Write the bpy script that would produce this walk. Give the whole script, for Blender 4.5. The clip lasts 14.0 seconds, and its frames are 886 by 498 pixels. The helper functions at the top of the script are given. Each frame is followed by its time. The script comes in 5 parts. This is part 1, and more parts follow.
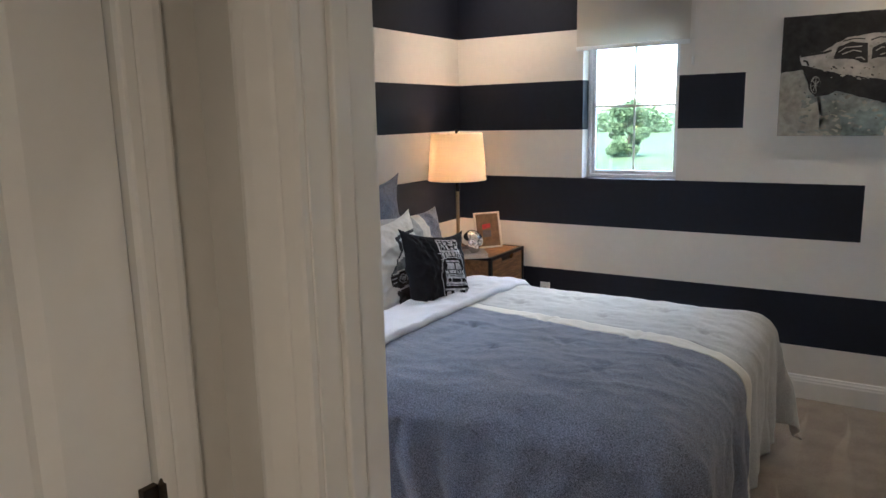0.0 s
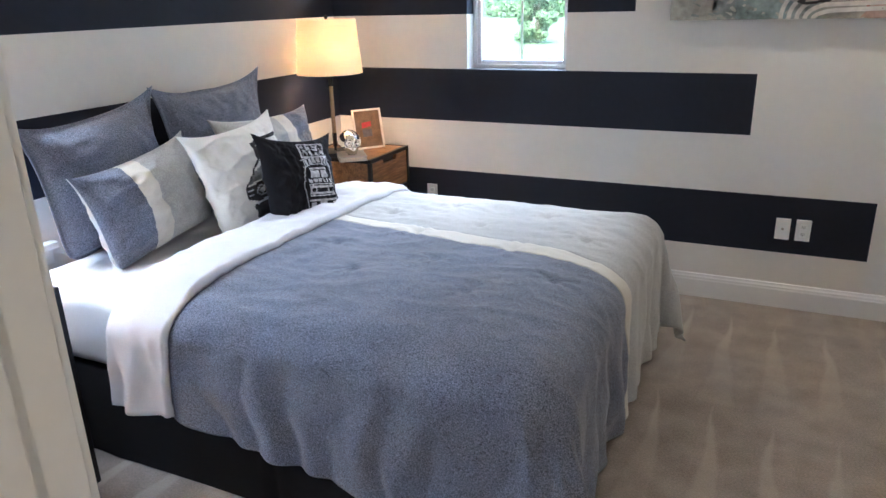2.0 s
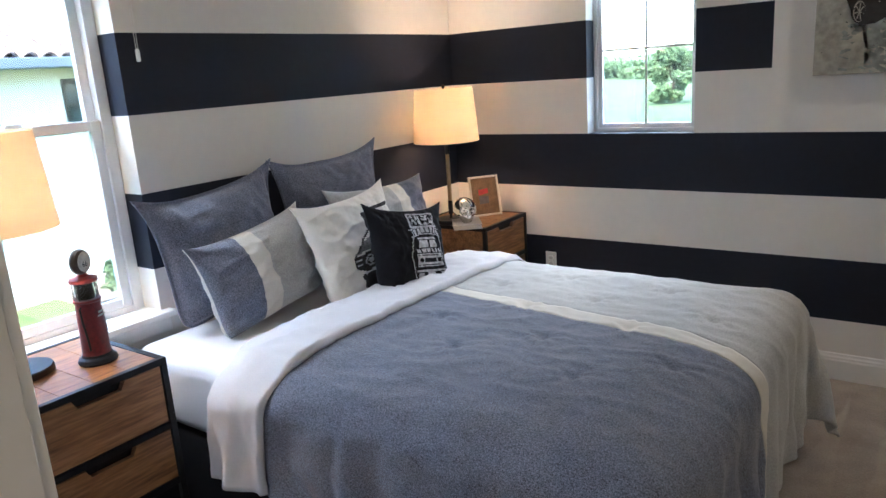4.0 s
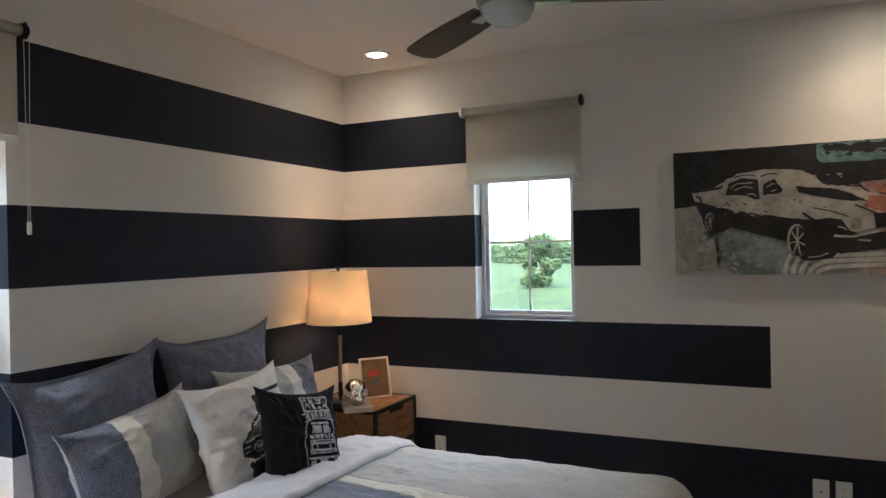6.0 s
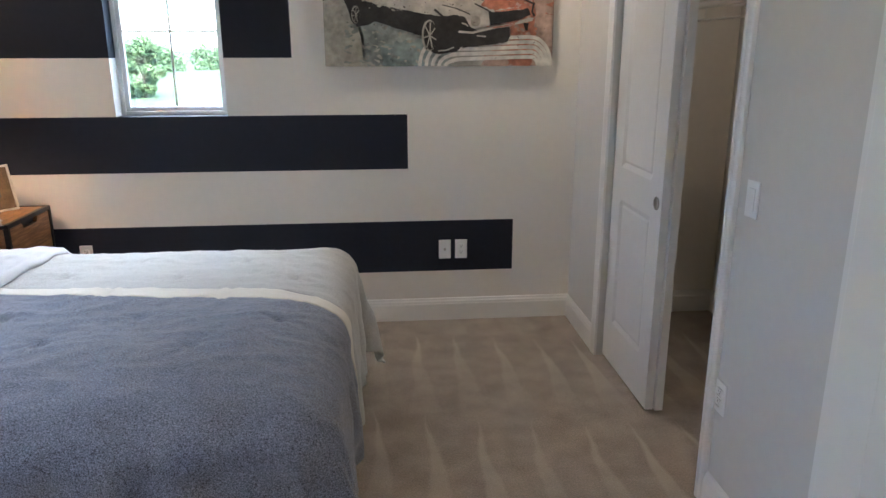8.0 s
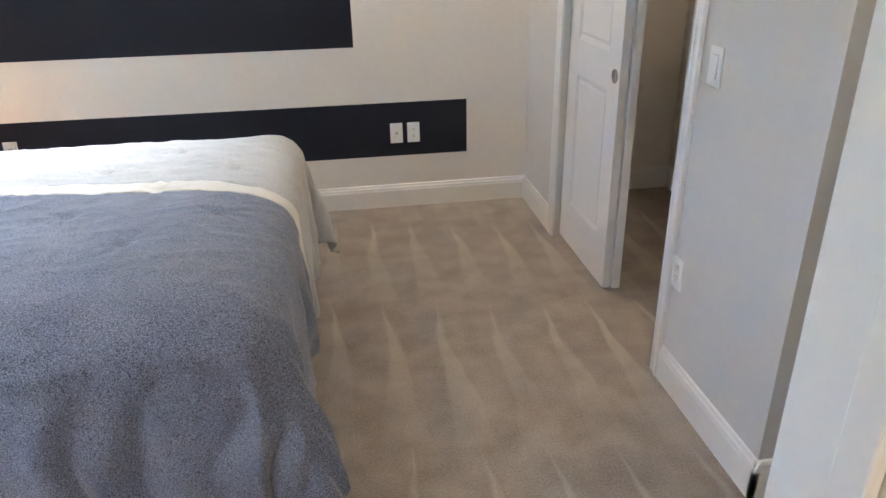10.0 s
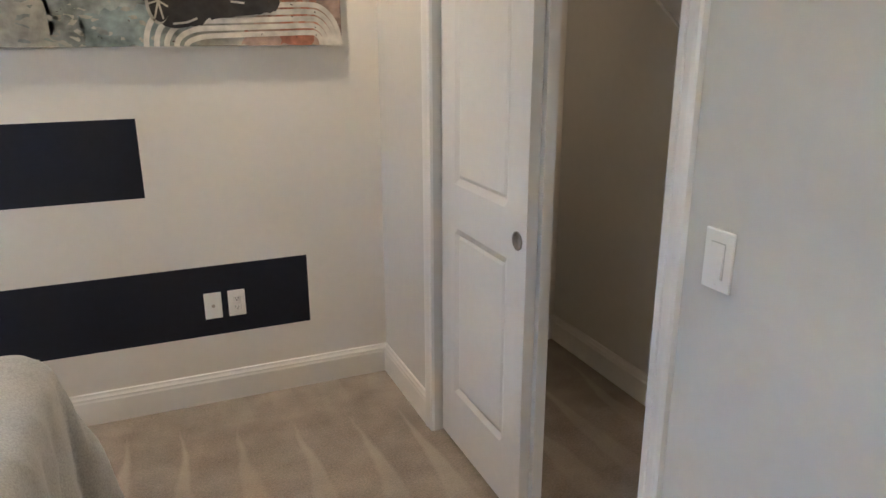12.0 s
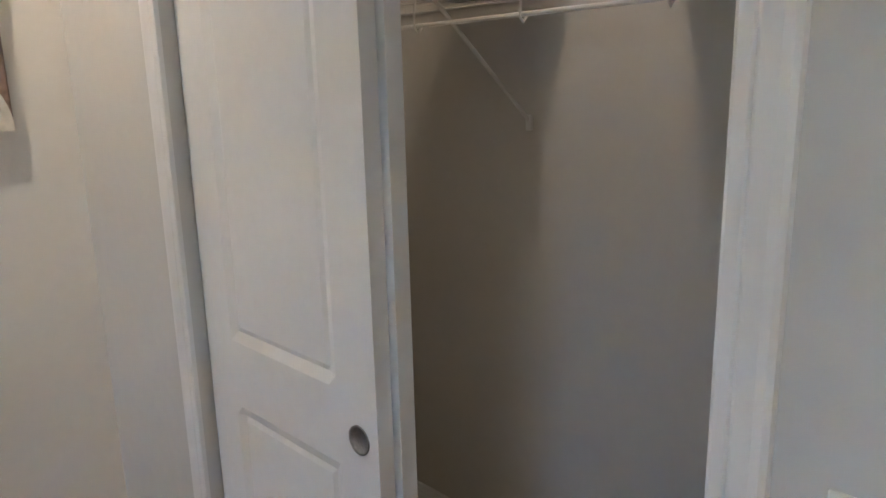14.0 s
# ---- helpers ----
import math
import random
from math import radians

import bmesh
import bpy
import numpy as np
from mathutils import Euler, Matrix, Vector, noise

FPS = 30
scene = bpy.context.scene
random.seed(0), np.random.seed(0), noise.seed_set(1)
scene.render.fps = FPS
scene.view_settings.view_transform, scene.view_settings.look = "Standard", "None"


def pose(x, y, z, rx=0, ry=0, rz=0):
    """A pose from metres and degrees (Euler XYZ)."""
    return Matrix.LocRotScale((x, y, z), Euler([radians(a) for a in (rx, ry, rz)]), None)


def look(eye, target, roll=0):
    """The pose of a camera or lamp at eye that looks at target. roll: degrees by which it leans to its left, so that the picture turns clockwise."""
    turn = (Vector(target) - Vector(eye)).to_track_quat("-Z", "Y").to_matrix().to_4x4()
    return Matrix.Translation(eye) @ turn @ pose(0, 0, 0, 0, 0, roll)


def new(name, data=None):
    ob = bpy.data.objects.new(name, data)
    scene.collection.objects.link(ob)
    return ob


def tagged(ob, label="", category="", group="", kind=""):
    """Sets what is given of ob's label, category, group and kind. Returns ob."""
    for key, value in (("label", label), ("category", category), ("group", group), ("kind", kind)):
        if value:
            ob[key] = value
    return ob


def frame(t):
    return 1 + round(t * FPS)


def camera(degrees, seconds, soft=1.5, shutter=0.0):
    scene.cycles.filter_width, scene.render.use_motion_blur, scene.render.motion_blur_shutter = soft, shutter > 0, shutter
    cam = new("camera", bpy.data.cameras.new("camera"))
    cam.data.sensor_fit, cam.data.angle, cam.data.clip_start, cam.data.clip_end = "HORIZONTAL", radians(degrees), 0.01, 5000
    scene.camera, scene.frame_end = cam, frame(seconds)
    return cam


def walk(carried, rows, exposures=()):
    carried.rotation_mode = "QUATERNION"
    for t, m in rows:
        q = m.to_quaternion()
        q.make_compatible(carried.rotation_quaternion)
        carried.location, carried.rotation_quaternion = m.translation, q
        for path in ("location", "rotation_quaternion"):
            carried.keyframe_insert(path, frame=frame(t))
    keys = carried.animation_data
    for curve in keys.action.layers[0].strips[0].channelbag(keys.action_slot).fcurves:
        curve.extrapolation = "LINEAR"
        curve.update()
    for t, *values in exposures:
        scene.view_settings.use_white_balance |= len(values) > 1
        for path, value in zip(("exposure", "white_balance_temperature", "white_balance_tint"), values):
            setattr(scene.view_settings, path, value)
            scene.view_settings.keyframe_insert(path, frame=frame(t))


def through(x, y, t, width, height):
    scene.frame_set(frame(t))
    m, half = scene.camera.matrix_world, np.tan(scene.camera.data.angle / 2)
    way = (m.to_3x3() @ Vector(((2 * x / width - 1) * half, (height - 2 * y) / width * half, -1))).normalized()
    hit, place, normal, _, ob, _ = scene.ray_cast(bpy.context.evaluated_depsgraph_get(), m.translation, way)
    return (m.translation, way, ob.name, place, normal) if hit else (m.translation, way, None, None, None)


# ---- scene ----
cam = camera(64.0, 14.0)
PATH = [
    (0, (0.124, -0.317, 1.62), (-0.924, 1.357, 1.253), -1.3),
    (0.5, (0.136, -0.16, 1.64), (-0.782, 1.579, 1.234), -1.7),
    (1, (0.132, -0.054, 1.666), (-0.649, 1.737, 1.131), -1.5),
    (1.5, (0.119, 0.009, 1.615), (-0.628, 1.795, 0.996), -1.7),
    (2, (0.138, 0.077, 1.606), (-0.707, 1.872, 0.908), -1.5),
    (2.2, (0.124, 0.129, 1.594), (-0.747, 1.897, 0.894), -2.2),
    (4.3, (0.159, 0.255, 1.609), (-1.018, 1.824, 1.217), -3.6),
    (4.5, (0.166, 0.256, 1.615), (-1.019, 1.838, 1.313), -3.1),
    (5, (0.15, 0.234, 1.625), (-1.022, 1.85, 1.504), -1.7),
    (5.5, (0.085, 0.205, 1.639), (-0.973, 1.902, 1.62), -1.1),
    (6, (0.089, 0.172, 1.644), (-0.768, 1.977, 1.638), -1.2),
    (6.5, (0.1, 0.166, 1.556), (-0.403, 2.102, 1.549), -0.5),
    (7, (-0.028, 0.07, 1.578), (-0.158, 2.061, 1.45), -0.6),
    (7.5, (-0.112, 0.013, 1.578), (-0.044, 1.981, 1.229), -0.7),
    (8, (-0.124, 0.006, 1.559), (0.050, 1.925, 1.02), -0.1),
    (8.5, (-0.121, 0.01, 1.55), (0.061, 1.872, 0.838), 0.3),
    (8.7, (-0.137, 0.022, 1.552), (0.040, 1.86, 0.781), 0.3),
    (10.8, (-0.029, 0.321, 1.491), (0.392, 2.084, 0.646), -1.1),
    (11, (-0.013, 0.428, 1.489), (0.475, 2.21, 0.723), -0.6),
    (11.5, (0.022, 0.723, 1.504), (0.61, 2.5, 0.799), -0.7),
    (12, (0.061, 1.08, 1.521), (0.803, 2.843, 0.939), -0.2),
    (12.5, (0.113, 1.323, 1.521), (1.06, 2.997, 0.97), -0.6),
    (13, (0.186, 1.522, 1.52), (1.252, 3.125, 0.979), -2.0),
    (13.5, (0.252, 1.668, 1.509), (1.403, 3.174, 0.87), -2.1),
    (14, (0.32, 1.872, 1.559), (1.686, 3.264, 1.117), -1.4),
]
EXPOSURES = [(0, 5.25, 5200, 10), (1, 5.5, 5050, 10), (2, 5.95, 5000, 10), (4.5, 5.2, 5250, 10), (6.5, 4.65, 5500, 10), (8, 5.7, 5200, 10), (11, 6.4, 5500, 10), (12, 6.15, 5650, 10), (13, 6.0, 5600, 10), (14, 5.9, 5350, 10)]
walk(cam, [(t, look(eye, target, roll)) for t, eye, target, roll in PATH], EXPOSURES)

# ---- world, sun and large lights ----
world = bpy.data.worlds.new("world")
scene.world = world
world.use_nodes = True
wn = world.node_tree.nodes
sky = wn.new("ShaderNodeTexSky")
sky.sky_type, sky.sun_disc = "NISHITA", False
sky.sun_elevation, sky.sun_rotation = radians(52), radians(164)
wn["Background"].inputs["Strength"].default_value = 0.15
world.node_tree.links.new(sky.outputs["Color"], wn["Background"].inputs["Color"])
sun = new("sun", bpy.data.lights.new("sun", "SUN"))
sun.data.energy, sun.data.angle, sun.data.color = 2.4, radians(0.6), (1.0, 0.95, 0.88)
sun.matrix_basis = look((2.75 * 0.616, -9.6 * 0.616, 7.9), (0, 0, 0))

WARM = (1.0, 0.52, 0.24)


def spot(x, y, z, watts, cone=135, blend=1.0, colour=(1.0, 0.78, 0.52)):
    """The beam of one recessed ceiling lamp."""
    lamp = new("downlight_beam", bpy.data.lights.new("downlight_beam", "SPOT"))
    lamp.data.energy, lamp.data.color = watts, colour
    lamp.data.spot_size, lamp.data.spot_blend, lamp.data.shadow_soft_size = radians(cone), blend, 0.045
    lamp.matrix_basis = pose(x, y, z)
    return lamp


def bulb(x, y, z, watts, size=0.03, colour=WARM):
    lamp = new("bulb_light", bpy.data.lights.new("bulb_light", "POINT"))
    lamp.data.energy, lamp.data.color, lamp.data.shadow_soft_size = watts, colour, size
    lamp.matrix_basis = pose(x, y, z)
    return lamp


CEIL = 2.743
# South pair unseen, added to match; hall and closet fixtures assumed from light there.
DOWNLIGHTS = [(-1.95, 3.65, 0.62), (0.50, 3.65, 0.78), (-1.95, 0.95, 0.4), (0.50, 0.95, 0.3), (0.25, -0.75, 1.8), (1.50, 2.84, 0.2)]
for x, y, watts in DOWNLIGHTS:
    spot(x, y, CEIL - 0.02, watts, colour=(1.0, 0.58, 0.25) if x > 1 else (1.0, 0.72, 0.44))


def sky_fill(place, aim, wide, high, watts):
    """An added area lamp that stands in for sky light at a window, from just outside and above it."""
    lamp = new("sky_fill_lamp", bpy.data.lights.new("sky_fill_lamp", "AREA"))
    lamp.data.shape, lamp.data.size, lamp.data.size_y = "RECTANGLE", wide, high
    lamp.data.energy, lamp.data.color = watts, (1.0, 0.97, 0.92)
    lamp.matrix_basis = look(place, aim)
    return lamp


# Added fill lamps, kept above the view through each window.
sky_fill((-3.15, 1.2, 2.62), (-1.6, 1.35, 1.1), 1.2, 0.5, 1.9)
sky_fill((-1.22, 4.85, 2.62), (-1.1, 3.6, 1.2), 0.6, 0.4, 2.4)
bulb(-2.19, 3.57, 1.365, 8.0)
bulb(-2.21, 1.17, 1.365, 6.0)


# ---- materials ----
def mat(name, base, rough=0.6, metal=0.0, var=0.06, scale=3.0, fine=60.0, bump=0.1, bscale=180.0, second=None, stretch=(1, 1, 1), sheen=0.0, coat=0.0, spec=0.5, broad=0.5):
    """A surface with colour variation at two scales and fine relief."""
    m = bpy.data.materials.new(name)
    m.use_nodes = True
    nt = m.node_tree
    n, link = nt.nodes, nt.links.new
    b = n["Principled BSDF"]
    tc, mp = n.new("ShaderNodeTexCoord"), n.new("ShaderNodeMapping")
    mp.inputs["Scale"].default_value = stretch
    link(tc.outputs["Object"], mp.inputs["Vector"])

    def tex(s, detail=3.0):
        t = n.new("ShaderNodeTexNoise")
        t.inputs["Scale"].default_value, t.inputs["Detail"].default_value = s, detail
        link(mp.outputs["Vector"], t.inputs["Vector"])
        return t

    big, small = tex(scale), tex(fine, 4.0)
    add = n.new("ShaderNodeMath")
    add.operation = "MULTIPLY_ADD"
    add.inputs[1].default_value = 1 - broad
    link(small.outputs["Fac"], add.inputs[0])
    half = n.new("ShaderNodeMath")
    half.operation = "MULTIPLY"
    half.inputs[1].default_value = broad
    link(big.outputs["Fac"], half.inputs[0])
    link(half.outputs[0], add.inputs[2])
    ramp = n.new("ShaderNodeValToRGB")
    dark = [c * (1 - 2.2 * var) for c in base]
    light = second or [min(1.0, c * (1 + 1.6 * var)) for c in base]
    ramp.color_ramp.elements[0].position, ramp.color_ramp.elements[1].position = 0.34, 0.66
    ramp.color_ramp.elements[0].color, ramp.color_ramp.elements[1].color = (*dark, 1), (*light, 1)
    link(add.outputs[0], ramp.inputs["Fac"])
    link(ramp.outputs["Color"], b.inputs["Base Color"])
    rr = n.new("ShaderNodeMapRange")
    rr.inputs["To Min"].default_value, rr.inputs["To Max"].default_value = max(0.02, rough - 0.08), min(1.0, rough + 0.08)
    link(big.outputs["Fac"], rr.inputs["Value"])
    link(rr.outputs["Result"], b.inputs["Roughness"])
    b.inputs["Metallic"].default_value = metal
    b.inputs["Specular IOR Level"].default_value = spec
    b.inputs["Sheen Weight"].default_value = sheen
    b.inputs["Coat Weight"].default_value = coat
    if bump:
        bt, bp = tex(bscale, 2.0), n.new("ShaderNodeBump")
        bp.inputs["Strength"].default_value, bp.inputs["Distance"].default_value = bump, 0.002
        link(bt.outputs["Fac"], bp.inputs["Height"])
        link(bp.outputs["Normal"], b.inputs["Normal"])
    return m


def glow(name, colour, strength):
    m = bpy.data.materials.new(name)
    m.use_nodes = True
    b = m.node_tree.nodes["Principled BSDF"]
    b.inputs["Base Color"].default_value = (*colour, 1)
    b.inputs["Emission Color"].default_value = (*colour, 1)
    b.inputs["Emission Strength"].default_value = strength
    return m


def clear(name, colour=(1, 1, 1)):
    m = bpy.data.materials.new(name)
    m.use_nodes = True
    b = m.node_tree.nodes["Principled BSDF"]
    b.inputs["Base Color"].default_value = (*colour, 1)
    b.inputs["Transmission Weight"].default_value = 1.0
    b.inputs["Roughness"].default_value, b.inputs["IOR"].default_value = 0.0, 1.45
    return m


def thin_cloth(name, colour, through=0.5, weave=500.0):
    """Cloth that lets light through: lamp shades and roller blinds."""
    m = mat(name, colour, 0.9, var=0.02, fine=weave, bump=0.15, bscale=weave)
    nt = m.node_tree
    out, b = nt.nodes["Material Output"], nt.nodes["Principled BSDF"]
    tr, mix = nt.nodes.new("ShaderNodeBsdfTranslucent"), nt.nodes.new("ShaderNodeMixShader")
    tr.inputs["Color"].default_value = (*colour, 1)
    mix.inputs["Fac"].default_value = through
    nt.links.new(b.outputs[0], mix.inputs[1])
    nt.links.new(tr.outputs[0], mix.inputs[2])
    nt.links.new(mix.outputs[0], out.inputs["Surface"])
    return m


def carpet_material():
    """Cut-pile carpet with the pale wedges that a vacuum cleaner leaves."""
    m = mat("carpet", (0.305, 0.262, 0.222), 0.95, var=0.15, scale=7, fine=130, bump=1.0, bscale=220, sheen=0.3, spec=0.2)
    nt = m.node_tree
    n, link = nt.nodes, nt.links.new
    b, ramp = n["Principled BSDF"], n["Color Ramp"]
    tc, sep = n.new("ShaderNodeTexCoord"), n.new("ShaderNodeSeparateXYZ")
    wob = n.new("ShaderNodeTexNoise")
    wob.inputs["Scale"].default_value, wob.inputs["Detail"].default_value = 2.3, 2.0
    link(tc.outputs["Object"], wob.inputs["Vector"])
    link(tc.outputs["Object"], sep.inputs[0])

    def op(kind, a, c, d=None):
        x = n.new("ShaderNodeMath")
        x.operation = kind
        for slot, v in zip(x.inputs, (a, c, d)):
            if v is None:
                continue
            if isinstance(v, (int, float)):
                slot.default_value = v
            else:
                link(v, slot)
        return x.outputs[0]

    shift = op("MULTIPLY", wob.outputs["Fac"], 0.45)
    across = op("ADD", op("MULTIPLY", sep.outputs[0], 4.6), shift)
    row = op("FLOOR", across, 0)
    along = op("ADD", op("MULTIPLY", sep.outputs[1], 1.05), op("MULTIPLY", op("SINE", op("MULTIPLY", row, 12.9), 0), 0.16))
    stroke = op("FRACT", along, 0)
    off = op("ABSOLUTE", op("SUBTRACT", op("FRACT", across, 0), 0.5), 0)
    wide = op("MULTIPLY_ADD", op("SUBTRACT", 1.0, stroke), 0.34, 0.01)
    inside = op("SMOOTH_MIN", op("MULTIPLY", op("SUBTRACT", wide, off), 14.0), 1.0, 0.2)
    inside = op("MAXIMUM", inside, 0.0)
    fade = op("MULTIPLY", inside, op("MULTIPLY_ADD", stroke, 0.75, 0.1))
    patch = n.new("ShaderNodeTexNoise")
    patch.inputs["Scale"].default_value = 1.3
    link(tc.outputs["Object"], patch.inputs["Vector"])
    fade = op("MULTIPLY", fade, op("MULTIPLY_ADD", patch.outputs["Fac"], 1.6, -0.25))
    mix = n.new("ShaderNodeMix")
    mix.data_type = "RGBA"
    link(op("MULTIPLY", fade, 1.0), mix.inputs[0])
    link(ramp.outputs["Color"], mix.inputs[6])
    mix.inputs[7].default_value = (0.54, 0.485, 0.415, 1)
    link(mix.outputs[2], b.inputs["Base Color"])
    return m


def wood(name, dark, light, along="y", rough=0.45, grain=1.0):
    st = {"x": (1.2, 14, 14), "y": (14, 1.2, 14), "z": (14, 14, 1.2)}[along]
    return mat(name, dark, rough, var=0.12, scale=1.6 * grain, fine=9 * grain, bump=0.25, bscale=16, second=light, stretch=st)


WHITE_PAINT = mat("white_wall_paint", (0.77, 0.735, 0.68), 0.75, var=0.012, scale=1.1, fine=25, bump=0.12, bscale=260)
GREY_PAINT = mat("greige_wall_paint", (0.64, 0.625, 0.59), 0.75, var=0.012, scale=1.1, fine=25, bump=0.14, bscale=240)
NAVY_PAINT = mat("navy_wall_paint", (0.009, 0.0115, 0.024), 0.62, var=0.07, scale=1.2, fine=30, bump=0.12, bscale=260, spec=0.35)
CEILING_PAINT = mat("ceiling_paint", (0.74, 0.72, 0.69), 0.9, var=0.015, scale=1.3, fine=30, bump=0.35, bscale=120)
TRIM_PAINT = mat("trim_gloss_paint", (0.80, 0.79, 0.765), 0.33, var=0.012, scale=2, fine=30, bump=0.04, bscale=90)
DOOR_PAINT = mat("door_paint", (0.78, 0.775, 0.76), 0.38, var=0.012, scale=2, fine=30, bump=0.08, bscale=150)
PLASTIC = mat("white_plastic", (0.82, 0.82, 0.80), 0.3, var=0.01, bump=0.0)
VINYL = mat("white_vinyl", (0.84, 0.85, 0.85), 0.35, var=0.01, bump=0.02)
DARK_SLOT = mat("dark_slot", (0.02, 0.02, 0.02), 0.6, var=0.02, bump=0.0)
CARPET = carpet_material()
PULL_METAL = mat("brushed_pull", (0.30, 0.28, 0.25), 0.38, 0.9, var=0.12, fine=120, bump=0.05)
BLACK_STEEL = mat("black_steel", (0.018, 0.019, 0.022), 0.42, 0.6, var=0.12, scale=6, fine=70, bump=0.08)
BLACK_CLOTH = mat("black_cloth", (0.011, 0.011, 0.014), 0.95, var=0.15, fine=300, bump=0.3, bscale=420, spec=0.25)
ACACIA = wood("acacia_wood", (0.16, 0.066, 0.022), (0.43, 0.215, 0.085), "y", 0.42)
ACACIA_TOP = wood("acacia_top", (0.20, 0.085, 0.024), (0.46, 0.22, 0.075), "y", 0.45)
FAN_WOOD = wood("walnut_blade", (0.035, 0.022, 0.016), (0.085, 0.05, 0.033), "x", 0.45)
DENIM = mat("denim_chambray", (0.085, 0.097, 0.148), 0.95, var=0.32, scale=5, fine=300, bump=0.8, bscale=330, second=(0.262, 0.288, 0.385), sheen=0.25, broad=0.14)
GREY_CLOTH = mat("grey_linen", (0.45, 0.45, 0.435), 0.95, var=0.10, scale=6, fine=190, bump=0.35, bscale=420, sheen=0.25, broad=0.2)
CREAM_CLOTH = mat("cream_linen", (0.70, 0.665, 0.59), 0.95, var=0.05, scale=6, fine=260, bump=0.3, bscale=420, sheen=0.2)
SHEET = mat("white_cotton", (0.80, 0.79, 0.80), 0.9, var=0.02, scale=4, fine=200, bump=0.15, bscale=420, sheen=0.2)
LINING = mat("pale_lilac_lining", (0.64, 0.635, 0.665), 0.9, var=0.03, scale=4, fine=200, bump=0.2, bscale=420, sheen=0.2)
PILLOW_WHITE = mat("off_white_cotton", (0.78, 0.755, 0.70), 0.9, var=0.03, scale=6, fine=200, bump=0.25, bscale=420, sheen=0.2)
PRINT_INK = mat("charcoal_print", (0.035, 0.034, 0.036), 0.9, var=0.3, scale=16, fine=120, bump=0.2, bscale=400)
PRINT_GREY = mat("grey_print", (0.20, 0.20, 0.20), 0.9, var=0.25, scale=18, fine=120, bump=0.2, bscale=400)
PRINT_PALE = mat("pale_print", (0.50, 0.50, 0.52), 0.9, var=0.15, scale=18, fine=120, bump=0.2, bscale=400)
CHROME = mat("chrome", (0.78, 0.77, 0.75), 0.12, 1.0, var=0.02, bump=0.0)
BRASS = mat("aged_brass", (0.42, 0.30, 0.17), 0.33, 1.0, var=0.08, bump=0.0)
BRONZE = mat("dark_bronze", (0.05, 0.038, 0.028), 0.4, 0.8, var=0.15, bump=0.05)
NICKEL = mat("satin_nickel", (0.46, 0.43, 0.38), 0.32, 1.0, var=0.05, bump=0.0)
SHADE = thin_cloth("linen_shade", (0.84, 0.71, 0.54), 0.36)
BLIND = thin_cloth("blind_fabric", (0.64, 0.60, 0.53), 0.30, 700.0)
# Dark tint added to the panes to tone down the bright view outdoors.
GLASS = clear("view_dimming_glass", (0.295, 0.305, 0.28))
LAMP_GLOW = glow("downlight_lens", (1.0, 0.80, 0.55), 2.0)
WIRE_WHITE = mat("white_coated_wire", (0.78, 0.77, 0.74), 0.4, var=0.02, bump=0.0)


# ---- building tools ----
def merge(bm, tmp):
    me = bpy.data.meshes.new("tmp")
    tmp.to_mesh(me)
    tmp.free()
    bm.from_mesh(me)
    bpy.data.meshes.remove(me)


def box(bm, x0, x1, y0, y1, z0, z1, bevel=0.0, seg=2, m=None):
    t = bmesh.new()
    bmesh.ops.create_cube(t, size=1.0)
    for v in t.verts:
        v.co = Vector(((x0, x1)[v.co.x > 0], (y0, y1)[v.co.y > 0], (z0, z1)[v.co.z > 0]))
    if bevel:
        bmesh.ops.bevel(t, geom=list(t.edges), offset=bevel, segments=seg, profile=0.5, affect="EDGES")
    if m is not None:
        t.transform(m)
    merge(bm, t)
    return bm


def lathe(bm, profile, seg=32, m=None, cap=True):
    """Turn a line of (radius, height) about the z axis."""
    t = bmesh.new()
    rings = []
    for r, z in profile:
        rings.append([t.verts.new((r * math.cos(2 * math.pi * k / seg), r * math.sin(2 * math.pi * k / seg), z)) for k in range(seg)])
    for a, b in zip(rings, rings[1:]):
        for k in range(seg):
            t.faces.new((a[k], a[(k + 1) % seg], b[(k + 1) % seg], b[k]))
    if cap:
        if profile[0][0] > 1e-4:
            t.faces.new(rings[0][::-1])
        if profile[-1][0] > 1e-4:
            t.faces.new(rings[-1])
    bmesh.ops.remove_doubles(t, verts=t.verts, dist=1e-5)
    bmesh.ops.recalc_face_normals(t, faces=t.faces)
    if m is not None:
        t.transform(m)
    merge(bm, t)
    return bm


def tube(bm, pts, r, seg=8, closed=False):
    t = bmesh.new()
    pts = [Vector(p) for p in pts]
    rings, up = [], None
    for i, p in enumerate(pts):
        a = pts[i - 1] if i or closed else p
        b = pts[(i + 1) % len(pts)] if i + 1 < len(pts) or closed else p
        d = (b - a).normalized()
        if up is None:
            up = d.orthogonal().normalized()
        up = (up - d * up.dot(d)).normalized()
        side = d.cross(up)
        rings.append([t.verts.new(p + r * (math.cos(2 * math.pi * k / seg) * up + math.sin(2 * math.pi * k / seg) * side)) for k in range(seg)])
    n = len(rings)
    for i in range(n if closed else n - 1):
        a, b = rings[i], rings[(i + 1) % n]
        for k in range(seg):
            t.faces.new((a[k], a[(k + 1) % seg], b[(k + 1) % seg], b[k]))
    if not closed:
        t.faces.new(rings[0][::-1])
        t.faces.new(rings[-1])
    bmesh.ops.recalc_face_normals(t, faces=t.faces)
    merge(bm, t)
    return bm


